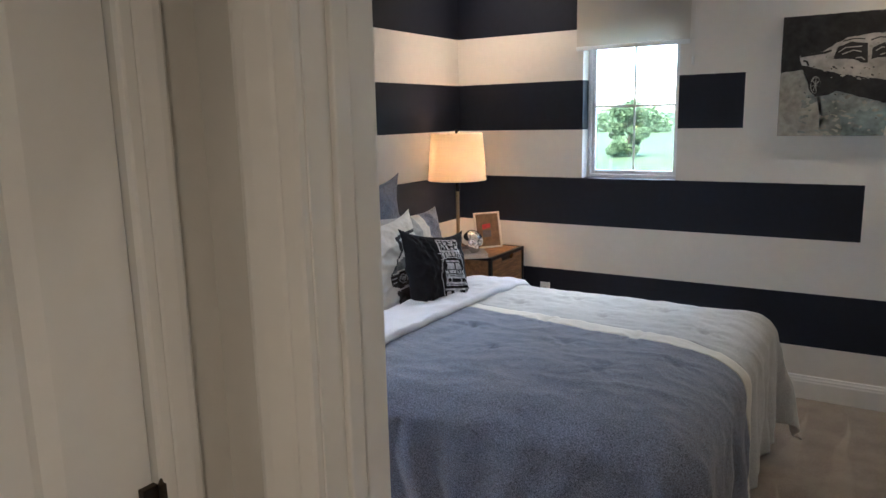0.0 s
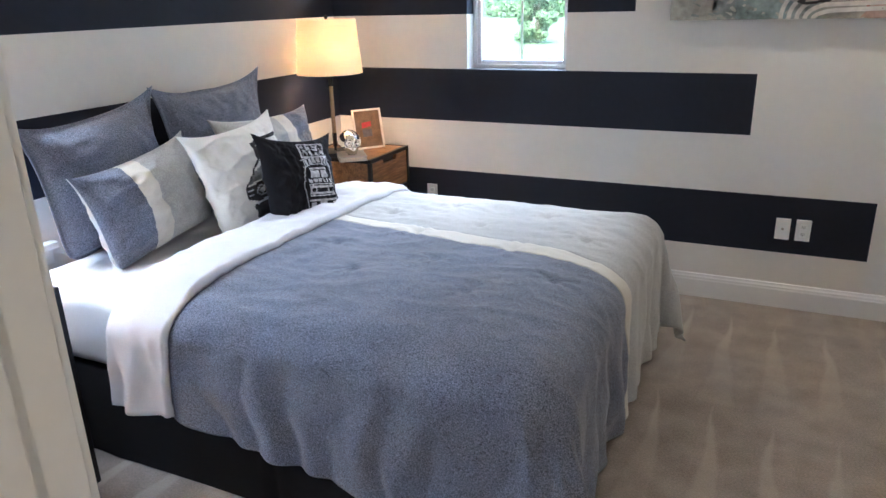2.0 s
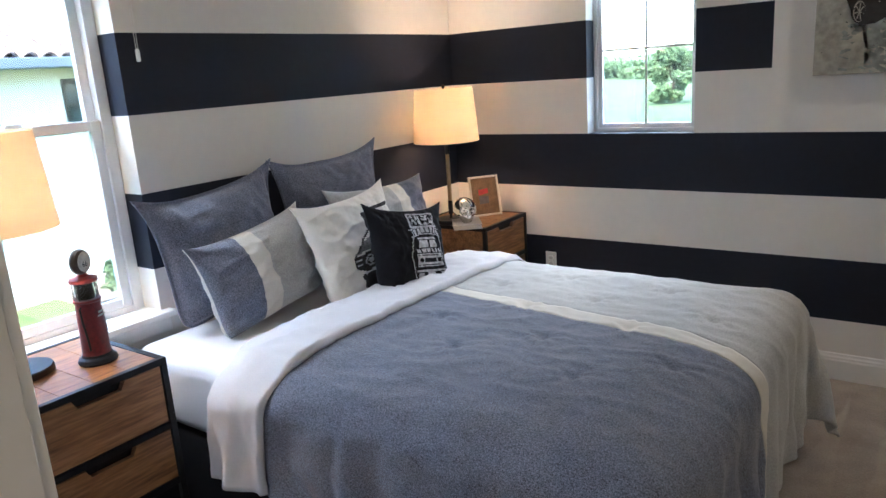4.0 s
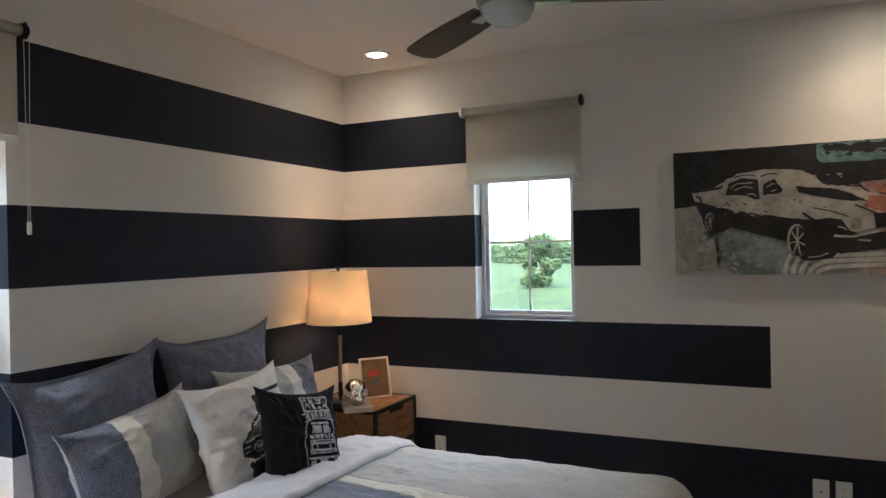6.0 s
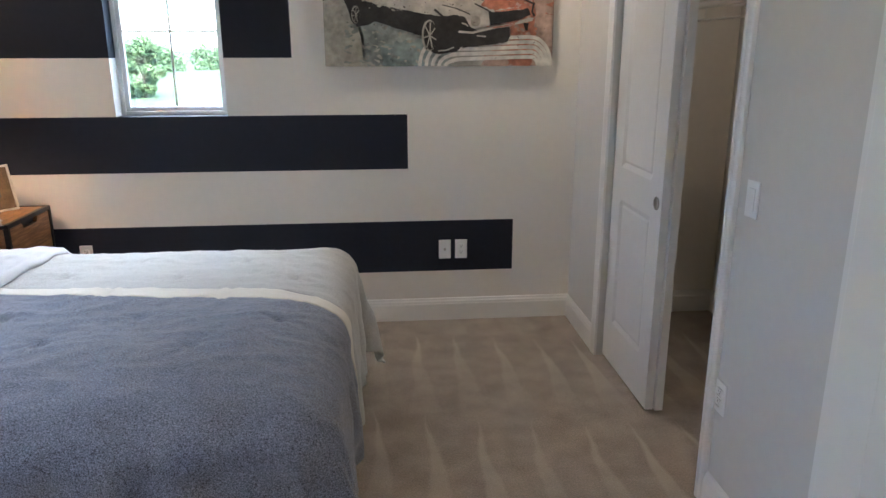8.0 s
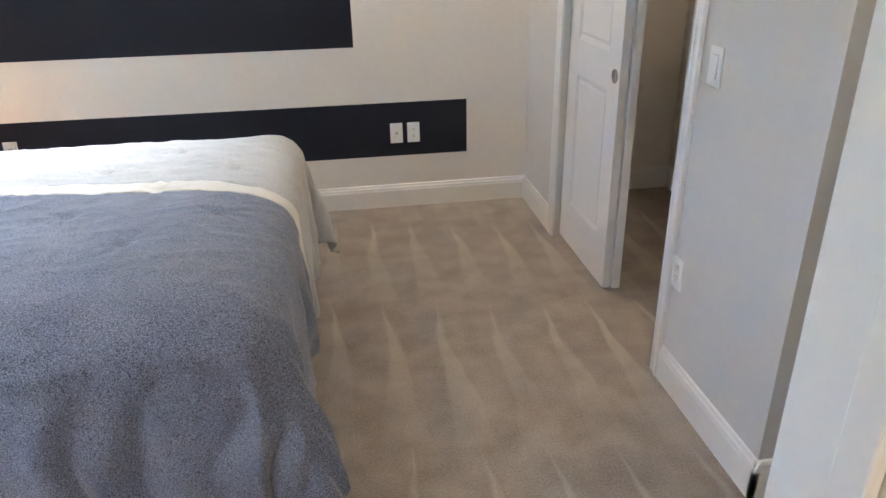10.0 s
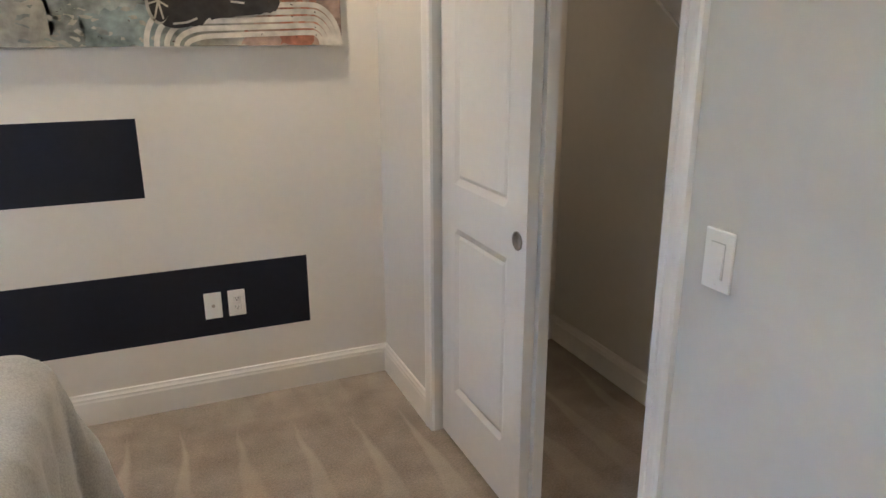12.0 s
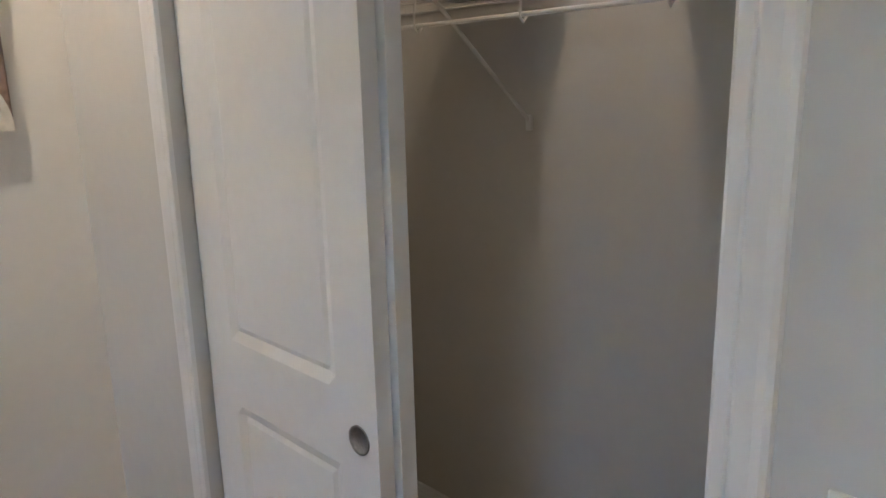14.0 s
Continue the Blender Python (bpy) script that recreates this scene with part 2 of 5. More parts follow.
def prism(bm, poly, lo, hi, m=None):
    """A flat outline in x and y, raised from lo to hi in z."""
    t = bmesh.new()
    a = [t.verts.new((x, y, lo)) for x, y in poly]
    b = [t.verts.new((x, y, hi)) for x, y in poly]
    t.faces.new(a[::-1])
    t.faces.new(b)
    for k in range(len(poly)):
        j = (k + 1) % len(poly)
        t.faces.new((a[k], a[j], b[j], b[k]))
    bmesh.ops.recalc_face_normals(t, faces=t.faces)
    if m is not None:
        t.transform(m)
    merge(bm, t)
    return bm


def part(name, bm, material, parent=None, label="", smooth=False, m=None):
    me = bpy.data.meshes.new(name)
    bm.to_mesh(me)
    bm.free()
    for s in material if isinstance(material, (list, tuple)) else [material]:
        me.materials.append(s)
    if smooth:
        for p in me.polygons:
            p.use_smooth = True
    ob = new(name, me)
    if parent is not None:
        ob.parent = parent
    if m is not None:
        ob.matrix_basis = m
    if label:
        tagged(ob, label)
    return ob


def soft(ob, degrees=35):
    """Round shading but for edges sharper than that."""
    me = ob.data
    for p in me.polygons:
        p.use_smooth = True
    me.set_sharp_from_angle(angle=radians(degrees))
    return ob


def thing(name, m, label, category, group=""):
    ob = new(name)
    ob.empty_display_size = 0.1
    ob.matrix_basis = m
    return tagged(ob, label, category, group)


def structure(name, bm, material, label, category="", smooth=False):
    return tagged(part(name, bm, material, smooth=smooth), label, category, kind="structure")


def wall_mesh(us, zs, solid, paint, to_world, depth):
    """A wall of cells: us and zs are the cut lines, solid(u, z) and paint(u, z) are asked at cell middles; to_world(u, z, d) gives places."""
    bm = bmesh.new()

    def quad(a, b, c, d, k):
        f = bm.faces.new([bm.verts.new(to_world(*p)) for p in (a, b, c, d)])
        f.material_index = k

    nu, nz = len(us) - 1, len(zs) - 1
    full = [[solid((us[i] + us[i + 1]) / 2, (zs[j] + zs[j + 1]) / 2) for j in range(nz)] for i in range(nu)]

    def is_full(i, j):
        return 0 <= i < nu and 0 <= j < nz and full[i][j]

    for i in range(nu):
        for j in range(nz):
            if not full[i][j]:
                continue
            u0, u1, z0, z1 = us[i], us[i + 1], zs[j], zs[j + 1]
            k = paint((u0 + u1) / 2, (z0 + z1) / 2)
            quad((u0, z0, 0), (u1, z0, 0), (u1, z1, 0), (u0, z1, 0), k)
            quad((u0, z0, depth), (u0, z1, depth), (u1, z1, depth), (u1, z0, depth), 0)
            if not is_full(i - 1, j):
                quad((u0, z0, 0), (u0, z1, 0), (u0, z1, depth), (u0, z0, depth), k)
            if not is_full(i + 1, j):
                quad((u1, z0, 0), (u1, z0, depth), (u1, z1, depth), (u1, z1, 0), k)
            if not is_full(i, j - 1):
                quad((u0, z0, 0), (u0, z0, depth), (u1, z0, depth), (u1, z0, 0), k)
            if not is_full(i, j + 1):
                quad((u0, z1, 0), (u1, z1, 0), (u1, z1, depth), (u0, z1, depth), k)
    bmesh.ops.remove_doubles(bm, verts=bm.verts, dist=1e-5)
    bmesh.ops.recalc_face_normals(bm, faces=bm.faces)
    return bm


# ---- the room ----
H = CEIL / 9
WX, EX, NY, SY = -2.42, 1.00, 4.00, 0.50
WT, ST = 0.20, 0.14
WINA = (0.60, 1.805, 0.72, 2.134)
WINB = (-1.520, -0.934, 1.218, 2.134)
DOOR_L, DOOR_R, DOOR_TOP = -0.502, 0.240, 2.05
CLO0, CLO1, CLO_TOP = 2.165, 3.40, 2.045
ALC = 1.50
CLX = 1.91
STRIPES_N = {1: 0.65, 3: 0.04, 5: -0.575, 7: -1.40}
STRIPES_W = {1: 9.0, 3: 9.0, 5: 9.0, 7: 9.0}


def cuts(lo, hi, *inner):
    return sorted({lo, hi, *inner})


zs = [k * H for k in range(10)]

bm = wall_mesh(
    cuts(WX - WT, CLX + 0.12, WX, WINB[0], WINB[1], *STRIPES_N.values()), cuts(0, CEIL, *zs, WINB[2], WINB[3]),
    lambda u, z: not (WINB[0] < u < WINB[1] and WINB[2] < z < WINB[3]),
    lambda u, z: int(WX < u < STRIPES_N.get(int(z / H), -9)),
    lambda u, z, d: (u, NY + d, z), WT)
structure("wall_north", bm, [WHITE_PAINT, NAVY_PAINT], "white wall with four stepped navy stripes", "wall")
bm = wall_mesh(
    cuts(SY - ST, NY, SY, WINA[0], WINA[1], 1.835), cuts(0, CEIL, *zs, WINA[2], WINA[3]),
    lambda u, z: not (WINA[0] < u < WINA[1] and WINA[2] < z < WINA[3]),
    lambda u, z: int(int(z / H) in STRIPES_W and u > SY and not (int(z / H) == 7 and u < 1.83)),
    lambda u, z, d: (WX - d, u, z), WT)
structure("wall_west", bm, [WHITE_PAINT, NAVY_PAINT], "white wall with navy horizontal stripes behind the bed", "wall")
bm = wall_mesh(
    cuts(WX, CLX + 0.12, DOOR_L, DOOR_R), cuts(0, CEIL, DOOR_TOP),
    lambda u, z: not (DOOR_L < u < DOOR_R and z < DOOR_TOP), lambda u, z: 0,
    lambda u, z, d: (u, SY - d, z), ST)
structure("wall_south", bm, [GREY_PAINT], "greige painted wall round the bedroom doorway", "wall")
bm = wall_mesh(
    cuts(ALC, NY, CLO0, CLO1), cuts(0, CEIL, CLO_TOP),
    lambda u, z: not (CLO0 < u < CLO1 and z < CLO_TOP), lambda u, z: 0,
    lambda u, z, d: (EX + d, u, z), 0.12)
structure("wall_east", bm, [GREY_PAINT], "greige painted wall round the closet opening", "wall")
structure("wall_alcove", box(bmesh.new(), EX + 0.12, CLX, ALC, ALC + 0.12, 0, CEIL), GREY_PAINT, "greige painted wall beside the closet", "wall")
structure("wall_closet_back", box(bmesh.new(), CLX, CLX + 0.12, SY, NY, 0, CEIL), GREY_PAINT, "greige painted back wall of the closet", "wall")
HALL_W, HALL_E, HALL_S = -0.69, 1.25, -1.9
HD0, HD1 = -0.53, 0.235
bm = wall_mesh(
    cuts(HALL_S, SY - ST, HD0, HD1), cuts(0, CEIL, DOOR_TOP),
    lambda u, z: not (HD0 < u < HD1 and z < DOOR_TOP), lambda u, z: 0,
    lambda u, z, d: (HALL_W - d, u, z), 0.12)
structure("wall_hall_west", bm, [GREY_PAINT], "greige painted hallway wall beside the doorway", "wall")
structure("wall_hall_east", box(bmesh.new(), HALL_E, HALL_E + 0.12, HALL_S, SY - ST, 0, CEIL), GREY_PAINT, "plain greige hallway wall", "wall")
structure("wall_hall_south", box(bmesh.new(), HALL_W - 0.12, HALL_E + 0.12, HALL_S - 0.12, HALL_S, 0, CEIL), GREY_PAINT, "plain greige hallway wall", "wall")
structure("floor", box(bmesh.new(), WX - WT, CLX + 0.12, HALL_S - 0.12, NY + WT, -0.12, 0), CARPET, "beige cut-pile carpet with vacuum marks", "carpet")
structure("ceiling", box(bmesh.new(), WX - WT, CLX + 0.12, HALL_S - 0.12, NY + WT, CEIL, CEIL + 0.12), CEILING_PAINT, "flat off-white painted ceiling", "ceiling")


BASE_PROFILE = [(0, 0), (0.015, 0), (0.015, 0.098), (0.0125, 0.106), (0.0125, 0.114), (0.008, 0.122), (0.006, 0.132), (0, 0.136)]


def baseboard(ax, ay, bx, by, side):
    """A moulded skirting from a to b, on the left (+1) or right (-1) of that way."""
    a, b = Vector((ax, ay, 0)), Vector((bx, by, 0))
    d = (b - a).normalized()
    out = Vector((-d.y, d.x, 0)) * side
    m = Matrix((( out.x, 0, d.x, a.x), (out.y, 0, d.y, a.y), (0, 1, 0, 0), (0, 0, 0, 1)))
    bm = prism(bmesh.new(), BASE_PROFILE, 0, (b - a).length, m)
    bmesh.ops.recalc_face_normals(bm, faces=bm.faces)
    return structure("baseboard", bm, TRIM_PAINT, "white moulded baseboard along the carpet", "baseboard")


CW = 0.062
baseboard(WX, NY, EX, NY, -1)
baseboard(WX, SY, WX, NY - 0.015, -1)
baseboard(EX, NY - 0.015, EX, CLO1 + CW, -1)
baseboard(EX, CLO0 - CW, EX, ALC - 0.015, -1)
baseboard(EX - 0.015, ALC, CLX, ALC, -1)
baseboard(WX + 0.015, SY, DOOR_L - CW, SY, 1)
baseboard(DOOR_R + CW, SY, CLX, SY, 1)
baseboard(CLX, ALC + 0.12, CLX, NY, 1)
baseboard(EX + 0.12, NY, CLX - 0.015, NY, -1)
baseboard(EX + 0.12, ALC + 0.12, CLX - 0.015, ALC + 0.12, 1)

CASE_PROFILE = [(0, 0), (0, 0.011), (0.004, 0.013), (0.018, 0.0135), (0.021, 0.0105), (0.025, 0.013), (0.046, 0.018), (0.056, 0.018), (0.062, 0.014), (0.062, 0)]


def casing(lo, hi, top, face, axis, out, wide=1.0, name="door_casing"):
    """Moulded trim on three sides of an opening in the wall plane `face` (axis x or y), standing out in the direction out."""
    ob = thing(name, Matrix.Identity(4), "white painted moulded door casing on the wall", "door trim")
    tagged(ob, kind="structure")

    def place(u, d, z):
        return Vector((face + out * d, u, z)) if axis == "x" else Vector((u, face + out * d, z))

    def strip(nm, edge, run, along):
        bm = bmesh.new()
        n = len(CASE_PROFILE)
        rows = []
        for end in (0, 1):
            row = []
            for w, d in [(p * wide, q) for p, q in CASE_PROFILE]:
                if along == "up":
                    row.append(bm.verts.new(place(edge + run * w, d, 0 if end == 0 else top + w)))
                else:
                    row.append(bm.verts.new(place(lo - w if end == 0 else hi + w, d, top + w)))
            rows.append(row)
        for k in range(n):
            j = (k + 1) % n
            bm.faces.new((rows[0][k], rows[0][j], rows[1][j], rows[1][k]))
        bm.faces.new(rows[0])
        bm.faces.new(rows[1][::-1])
        bmesh.ops.recalc_face_normals(bm, faces=bm.faces)
        part(nm, bm, TRIM_PAINT, ob)

    strip("side_trim", lo, -1, "up")
    strip("side_trim", hi, 1, "up")
    strip("head_trim", lo, 0, "across")
    return ob


casing(CLO0, CLO1, CLO_TOP, EX, "x", -1)
casing(DOOR_L, DOOR_R, DOOR_TOP, SY, "y", 1)
casing(DOOR_L, DOOR_R, DOOR_TOP, SY - ST, "y", -1, 1.7)
casing(HD0, HD1, DOOR_TOP, HALL_W, "x", 1)


def jamb_y(lo, hi, top, y0, y1, stop):
    """The lining of an opening in a wall that runs along x, with its stop."""
    ob = tagged(thing("door_jamb", Matrix.Identity(4), "white painted door lining with a stop strip", "door frame"), kind="structure")
    t = 0.004
    part("side_lining", box(bmesh.new(), lo, lo + t, y0, y1, 0, top, 0.001), TRIM_PAINT, ob)
    part("side_lining", box(bmesh.new(), hi - t, hi, y0, y1, 0, top, 0.001), TRIM_PAINT, ob)
    part("head_lining", box(bmesh.new(), lo + t, hi - t, y0, y1, top - t, top, 0.001), TRIM_PAINT, ob)
    part("stop_strip", box(bmesh.new(), lo + t, lo + t + 0.011, stop - 0.034, stop, 0, top - t, 0.003), TRIM_PAINT, ob)
    part("stop_strip", box(bmesh.new(), hi - t - 0.011, hi - t, stop - 0.034, stop, 0, top - t, 0.003), TRIM_PAINT, ob)
    part("stop_strip", box(bmesh.new(), lo + t + 0.011, hi - t - 0.011, stop - 0.034, stop, top - t - 0.011, top - t, 0.003), TRIM_PAINT, ob)
    return ob


jamb_y(DOOR_L, DOOR_R, DOOR_TOP, SY - ST, SY, SY - 0.062)


def panel_door(name, width, height, label, thick=0.035, cup=None):
    """A two-panel moulded slab: x across (0 at one edge), y thickness (front at 0, facing -y), z up."""
    ob = thing(name, Matrix.Identity(4), label, "door")
    xs = [0, 0.115, 0.139, 0.151, width - 0.151, width - 0.139, width - 0.115, width]
    zr = [0, 0.215, 0.239, 0.251, 0.82, 0.832, 0.856, 1.01, 1.034, 1.046, height - 0.149, height - 0.137, height - 0.113, height]
    bm = bmesh.new()

    def depth(i, j):
        inx = 1 <= i <= 6
        low, high = 1 <= j <= 6, 7 <= j <= 12
        if not (inx and (low or high)):
            return 0.0
        jj = j if low else j - 6
        ring = min(i - 1, 6 - i, jj - 1, 6 - jj)
        return (0.0, 0.008, 0.0045)[min(ring, 2)]

    for front in (True, False):
        vs = [[bm.verts.new((x, depth(i, j) if front else thick - depth(i, j), z)) for j, z in enumerate(zr)] for i, x in enumerate(xs)]
        for i in range(len(xs) - 1):
            for j in range(len(zr) - 1):
                q = (vs[i][j], vs[i + 1][j], vs[i + 1][j + 1], vs[i][j + 1])
                bm.faces.new(q if front else q[::-1])
    for x0, z0, x1, z1 in ((0, 0, 0, height), (width, 0, width, height), (0, 0, width, 0), (0, height, width, height)):
        q = [(x0, 0, z0), (x0, thick, z0), (x1, thick, z1), (x1, 0, z1)]
        bm.faces.new([bm.verts.new(p) for p in q])
    bmesh.ops.recalc_face_normals(bm, faces=bm.faces)
    part("slab", bm, DOOR_PAINT, ob)
    if cup:
        x, z = cup
        m = pose(x, -0.0015, z, 90)
        bm = lathe(bmesh.new(), [(0.0, -0.006), (0.021, -0.006), (0.0235, 0.0), (0.0285, 0.0022), (0.0285, 0.0), (0.0285, -0.001)], 32, m)
        part("finger_pull", bm, PULL_METAL, ob, "brushed metal round recessed finger pull", smooth=True)
    return ob


SLAB = 0.621
d1 = panel_door("closet_door", SLAB, 2.015, "white two-panel sliding closet door with a round finger pull, pushed open", cup=(SLAB - 0.052, 0.928))
d1.matrix_basis = pose(EX + 0.030, CLO1 - 0.009, 0.014, 0, 0, -90)
d2 = panel_door("closet_door", SLAB, 2.015, "white two-panel sliding closet door behind the front one")
d2.matrix_basis = pose(EX + 0.070, CLO1 - 0.024, 0.014, 0, 0, -90)
bm = box(bmesh.new(), EX + 0.02, EX + 0.12, CLO0 + 0.002, CLO1 - 0.002, CLO_TOP - 0.012, CLO_TOP - 0.001, 0.002)
tagged(part("door_track", bm, NICKEL), "metal sliding door track under the closet head", "door track", kind="structure")
bm = box(bmesh.new(), EX + 0.050, EX + 0.075, 2.79, 2.83, 0, 0.012, 0.003)
tagged(part("door_guide", bm, PLASTIC), "small white plastic floor guide under the closet doors", "door guide")

hd = panel_door("hall_door", HD1 - HD0 - 0.006, 2.03, "closed white two-panel hallway door with dark hinges")
hd.matrix_basis = pose(HALL_W - 0.012, HD0 + 0.003, 0.012, 0, 0, 90)
for z in (0.25, 1.09, 1.85):
    bm = lathe(bmesh.new(), [(0.0, -0.056), (0.004, -0.052), (0.0065, -0.046), (0.0065, 0.046), (0.004, 0.052), (0.0, 0.056)], 16, pose(HD1 - HD0 - 0.001, -0.018, z - 0.012))
    box(bm, HD1 - HD0 - 0.028, HD1 - HD0 - 0.004, -0.0125, -0.0005, z - 0.058, z + 0.032, 0.001)
    part("hinge", bm, BRONZE, hd, "dark bronze butt hinge", smooth=False)


# ---- windows ----
def window(name, lo, hi, z0, z1, frame_pos, label, double_hung):
    """A vinyl window in local terms: x across, y outwards, z up; frame_pos places it."""
    ob = tagged(thing(name, frame_pos, label, "window"), kind="structure")
    w, h = hi - lo, z1 - z0
    f = 0.045 if double_hung else 0.022
    bm = bmesh.new()
    for a in (box(bm, 0, f, 0, 0.07, 0, h, 0.003), box(bm, w - f, w, 0, 0.07, 0, h, 0.003), box(bm, f, w - f, 0, 0.07, 0, f, 0.003), box(bm, f, w - f, 0, 0.07, h - f, h, 0.003)):
        pass
    part("window_frame", bm, VINYL, ob)
    s = 0.038 if double_hung else 0.024

    def sash(x0, x1, a, b, y0, nm, grid):
        bm = bmesh.new()
        box(bm, x0, x0 + s, y0, y0 + 0.03, a, b, 0.003)
        box(bm, x1 - s, x1, y0, y0 + 0.03, a, b, 0.003)
        box(bm, x0 + s, x1 - s, y0, y0 + 0.03, a, a + s, 0.003)
        box(bm, x0 + s, x1 - s, y0, y0 + 0.03, b - s, b, 0.003)
        sh = part(nm, bm, VINYL, ob)
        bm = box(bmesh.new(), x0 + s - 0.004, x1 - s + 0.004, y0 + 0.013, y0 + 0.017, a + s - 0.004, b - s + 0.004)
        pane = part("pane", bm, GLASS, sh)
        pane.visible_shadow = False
        if grid:
            xm = (x0 + x1) / 2
            part("glazing_bar", box(bmesh.new(), xm - 0.006, xm + 0.006, y0 + 0.008, y0 + 0.012, a + s, b - s, 0.001), VINYL, sh)
            for zb in grid:
                part("glazing_bar", box(bmesh.new(), x0 + s, x1 - s, y0 + 0.003, y0 + 0.007, zb - 0.006, zb + 0.006, 0.001), VINYL, sh)
        return sh

    if double_hung:
        mid = 0.5465 * h
        sash(f, w - f, mid - 0.02, h - f, 0.036, "upper_sash", ())
        low = sash(f + 0.004, w - f - 0.004, f, mid + 0.022, 0.004, "lower_sash", ())
        for x in (w * 0.3, w * 0.7):
            part("sash_lock", box(bmesh.new(), x - 0.03, x + 0.03, 0.008, 0.03, mid + 0.022, mid + 0.034, 0.004), VINYL, low)
    else:
        sash(f, w - f, f, h - f, 0.012, "fixed_sash", (0.445,))
    return ob


window("window_1", *WINA, Matrix.Translation((WX - 0.115, WINA[0], WINA[2])) @ pose(0, 0, 0, 0, 0, 90), "white vinyl single-hung window beside the bed", True)
window("window_2", *WINB, Matrix.Translation((WINB[0], NY + 0.095, WINB[2])), "small white vinyl window with slim glazing bars", False)
bm = box(bmesh.new(), WX - 0.115, WX + 0.045, WINA[0] - 0.045, WINA[1] + 0.045, WINA[2] - 0.004, WINA[2] + 0.022, 0.006, 3)
tagged(part("window_stool", bm, TRIM_PAINT), "white painted projecting window sill board", "window sill", kind="structure")
bm = box(bmesh.new(), WX, WX + 0.016, WINA[0] - 0.03, WINA[1] + 0.03, WINA[2] - 0.068, WINA[2] - 0.005, 0.004)
tagged(part("window_apron", bm, TRIM_PAINT), "white painted apron board under the window sill", "window trim", kind="structure")


def roller_blind(length, drop, m, label, chain_drop):
    """x along the roller, y towards the room, z up from the hem's top roller line; the roller hangs at z = 0."""
    ob = thing("roller_blind", m, label, "window blind", "roller blinds")
    rot = pose(0, 0, 0, 0, 90, 0)
    part("roller", lathe(bmesh.new(), [(0.021, 0.012), (0.021, length - 0.012)], 24, Matrix.Translation((0, 0.03, 0)) @ rot), BLIND, ob, "greige fabric roll", smooth=True)
    bm = bmesh.new()
    n, k = 24, 10
    vs = []
    for i in range(n + 1):
        x = 0.012 + (length - 0.024) * i / n
        row = []
        for j in range(k + 1):
            z = -drop * j / k
            row.append(bm.verts.new((x, 0.0095 + 0.0015 * math.sin(5 * x + 2 * z), z)))
        vs.append(row)
    for i in range(n):
        for j in range(k):
            bm.faces.new((vs[i][j], vs[i + 1][j], vs[i + 1][j + 1], vs[i][j + 1]))
    part("fabric", bm, BLIND, ob, "greige sunscreen fabric", smooth=True)
    part("hem_bar", box(bmesh.new(), 0.010, length - 0.010, 0.003, 0.017, -drop - 0.012, -drop + 0.014, 0.005), VINYL, ob)
    for x in (0.0, length):
        bm = lathe(bmesh.new(), [(0.0, -0.010), (0.026, -0.010), (0.028, -0.006), (0.028, 0.006), (0.026, 0.010), (0.0, 0.010)], 20, Matrix.Translation((x, 0.03, 0)) @ rot)
        box(bm, x - 0.004, x + 0.004, -0.0005, 0.05, -0.03, 0.03, 0.002)
        part("bracket", bm, VINYL if x else BLACK_STEEL, ob, "" if x else "dark end bracket", smooth=False)
    for off in (-0.002, -0.024):
        tube_bm = tube(bmesh.new(), [(off, 0.03, -0.01), (0.6 * off - 0.005, 0.026, -chain_drop * 0.6), (-0.012 + 0.35 * (off + 0.013), 0.024, -chain_drop)], 0.0011, 6)
        part("chain", tube_bm, WIRE_WHITE, ob)
    part("tensioner", box(bmesh.new(), -0.020, -0.004, 0.017, 0.031, -chain_drop - 0.042, -chain_drop + 0.006, 0.006, 3), PLASTIC, ob)
    return ob


roller_blind(1.32, 0.395, pose(WX, 1.86, 2.462, 0, 0, -90), "half-raised greige roller blind over the window", 0.70)
roller_blind(0.705, 0.41, pose(-0.868, NY, 2.425, 0, 0, 180), "half-raised greige roller blind over the small window", 0.50)


# ---- bed ----
BX0, BX1, BY0, BY1 = -2.375, -0.30, 1.625, 3.13
bed = thing("bed", pose((BX0 + BX1) / 2, (BY0 + BY1) / 2, 0), "queen bed with a white sheet and a black skirt, made up", "bed")
hx, hy = (BX1 - BX0) / 2, (BY1 - BY0) / 2
bm = box(bmesh.new(), -hx, hx, -hy, hy, 0.365, 0.655, 0.055, 5)
bmesh.ops.subdivide_edges(bm, edges=[e for e in bm.edges if e.calc_length() > 0.4], cuts=30, use_grid_fill=True)
for v in bm.verts:
    v.co += Vector((0, 0, 0.006)) * noise.noise(v.co * 5.0) + Vector((0.0, 0.008 * noise.noise(Vector((v.co.x * 9, v.co.z * 3, 1))), 0))
part("mattress", bm, SHEET, bed, "mattress in a white fitted sheet", smooth=True)
part("box_spring", box(bmesh.new(), -hx + 0.01, hx - 0.01, -hy + 0.012, hy - 0.012, 0.19, 0.362, 0.02, 3), BLACK_CLOTH, bed, smooth=True)


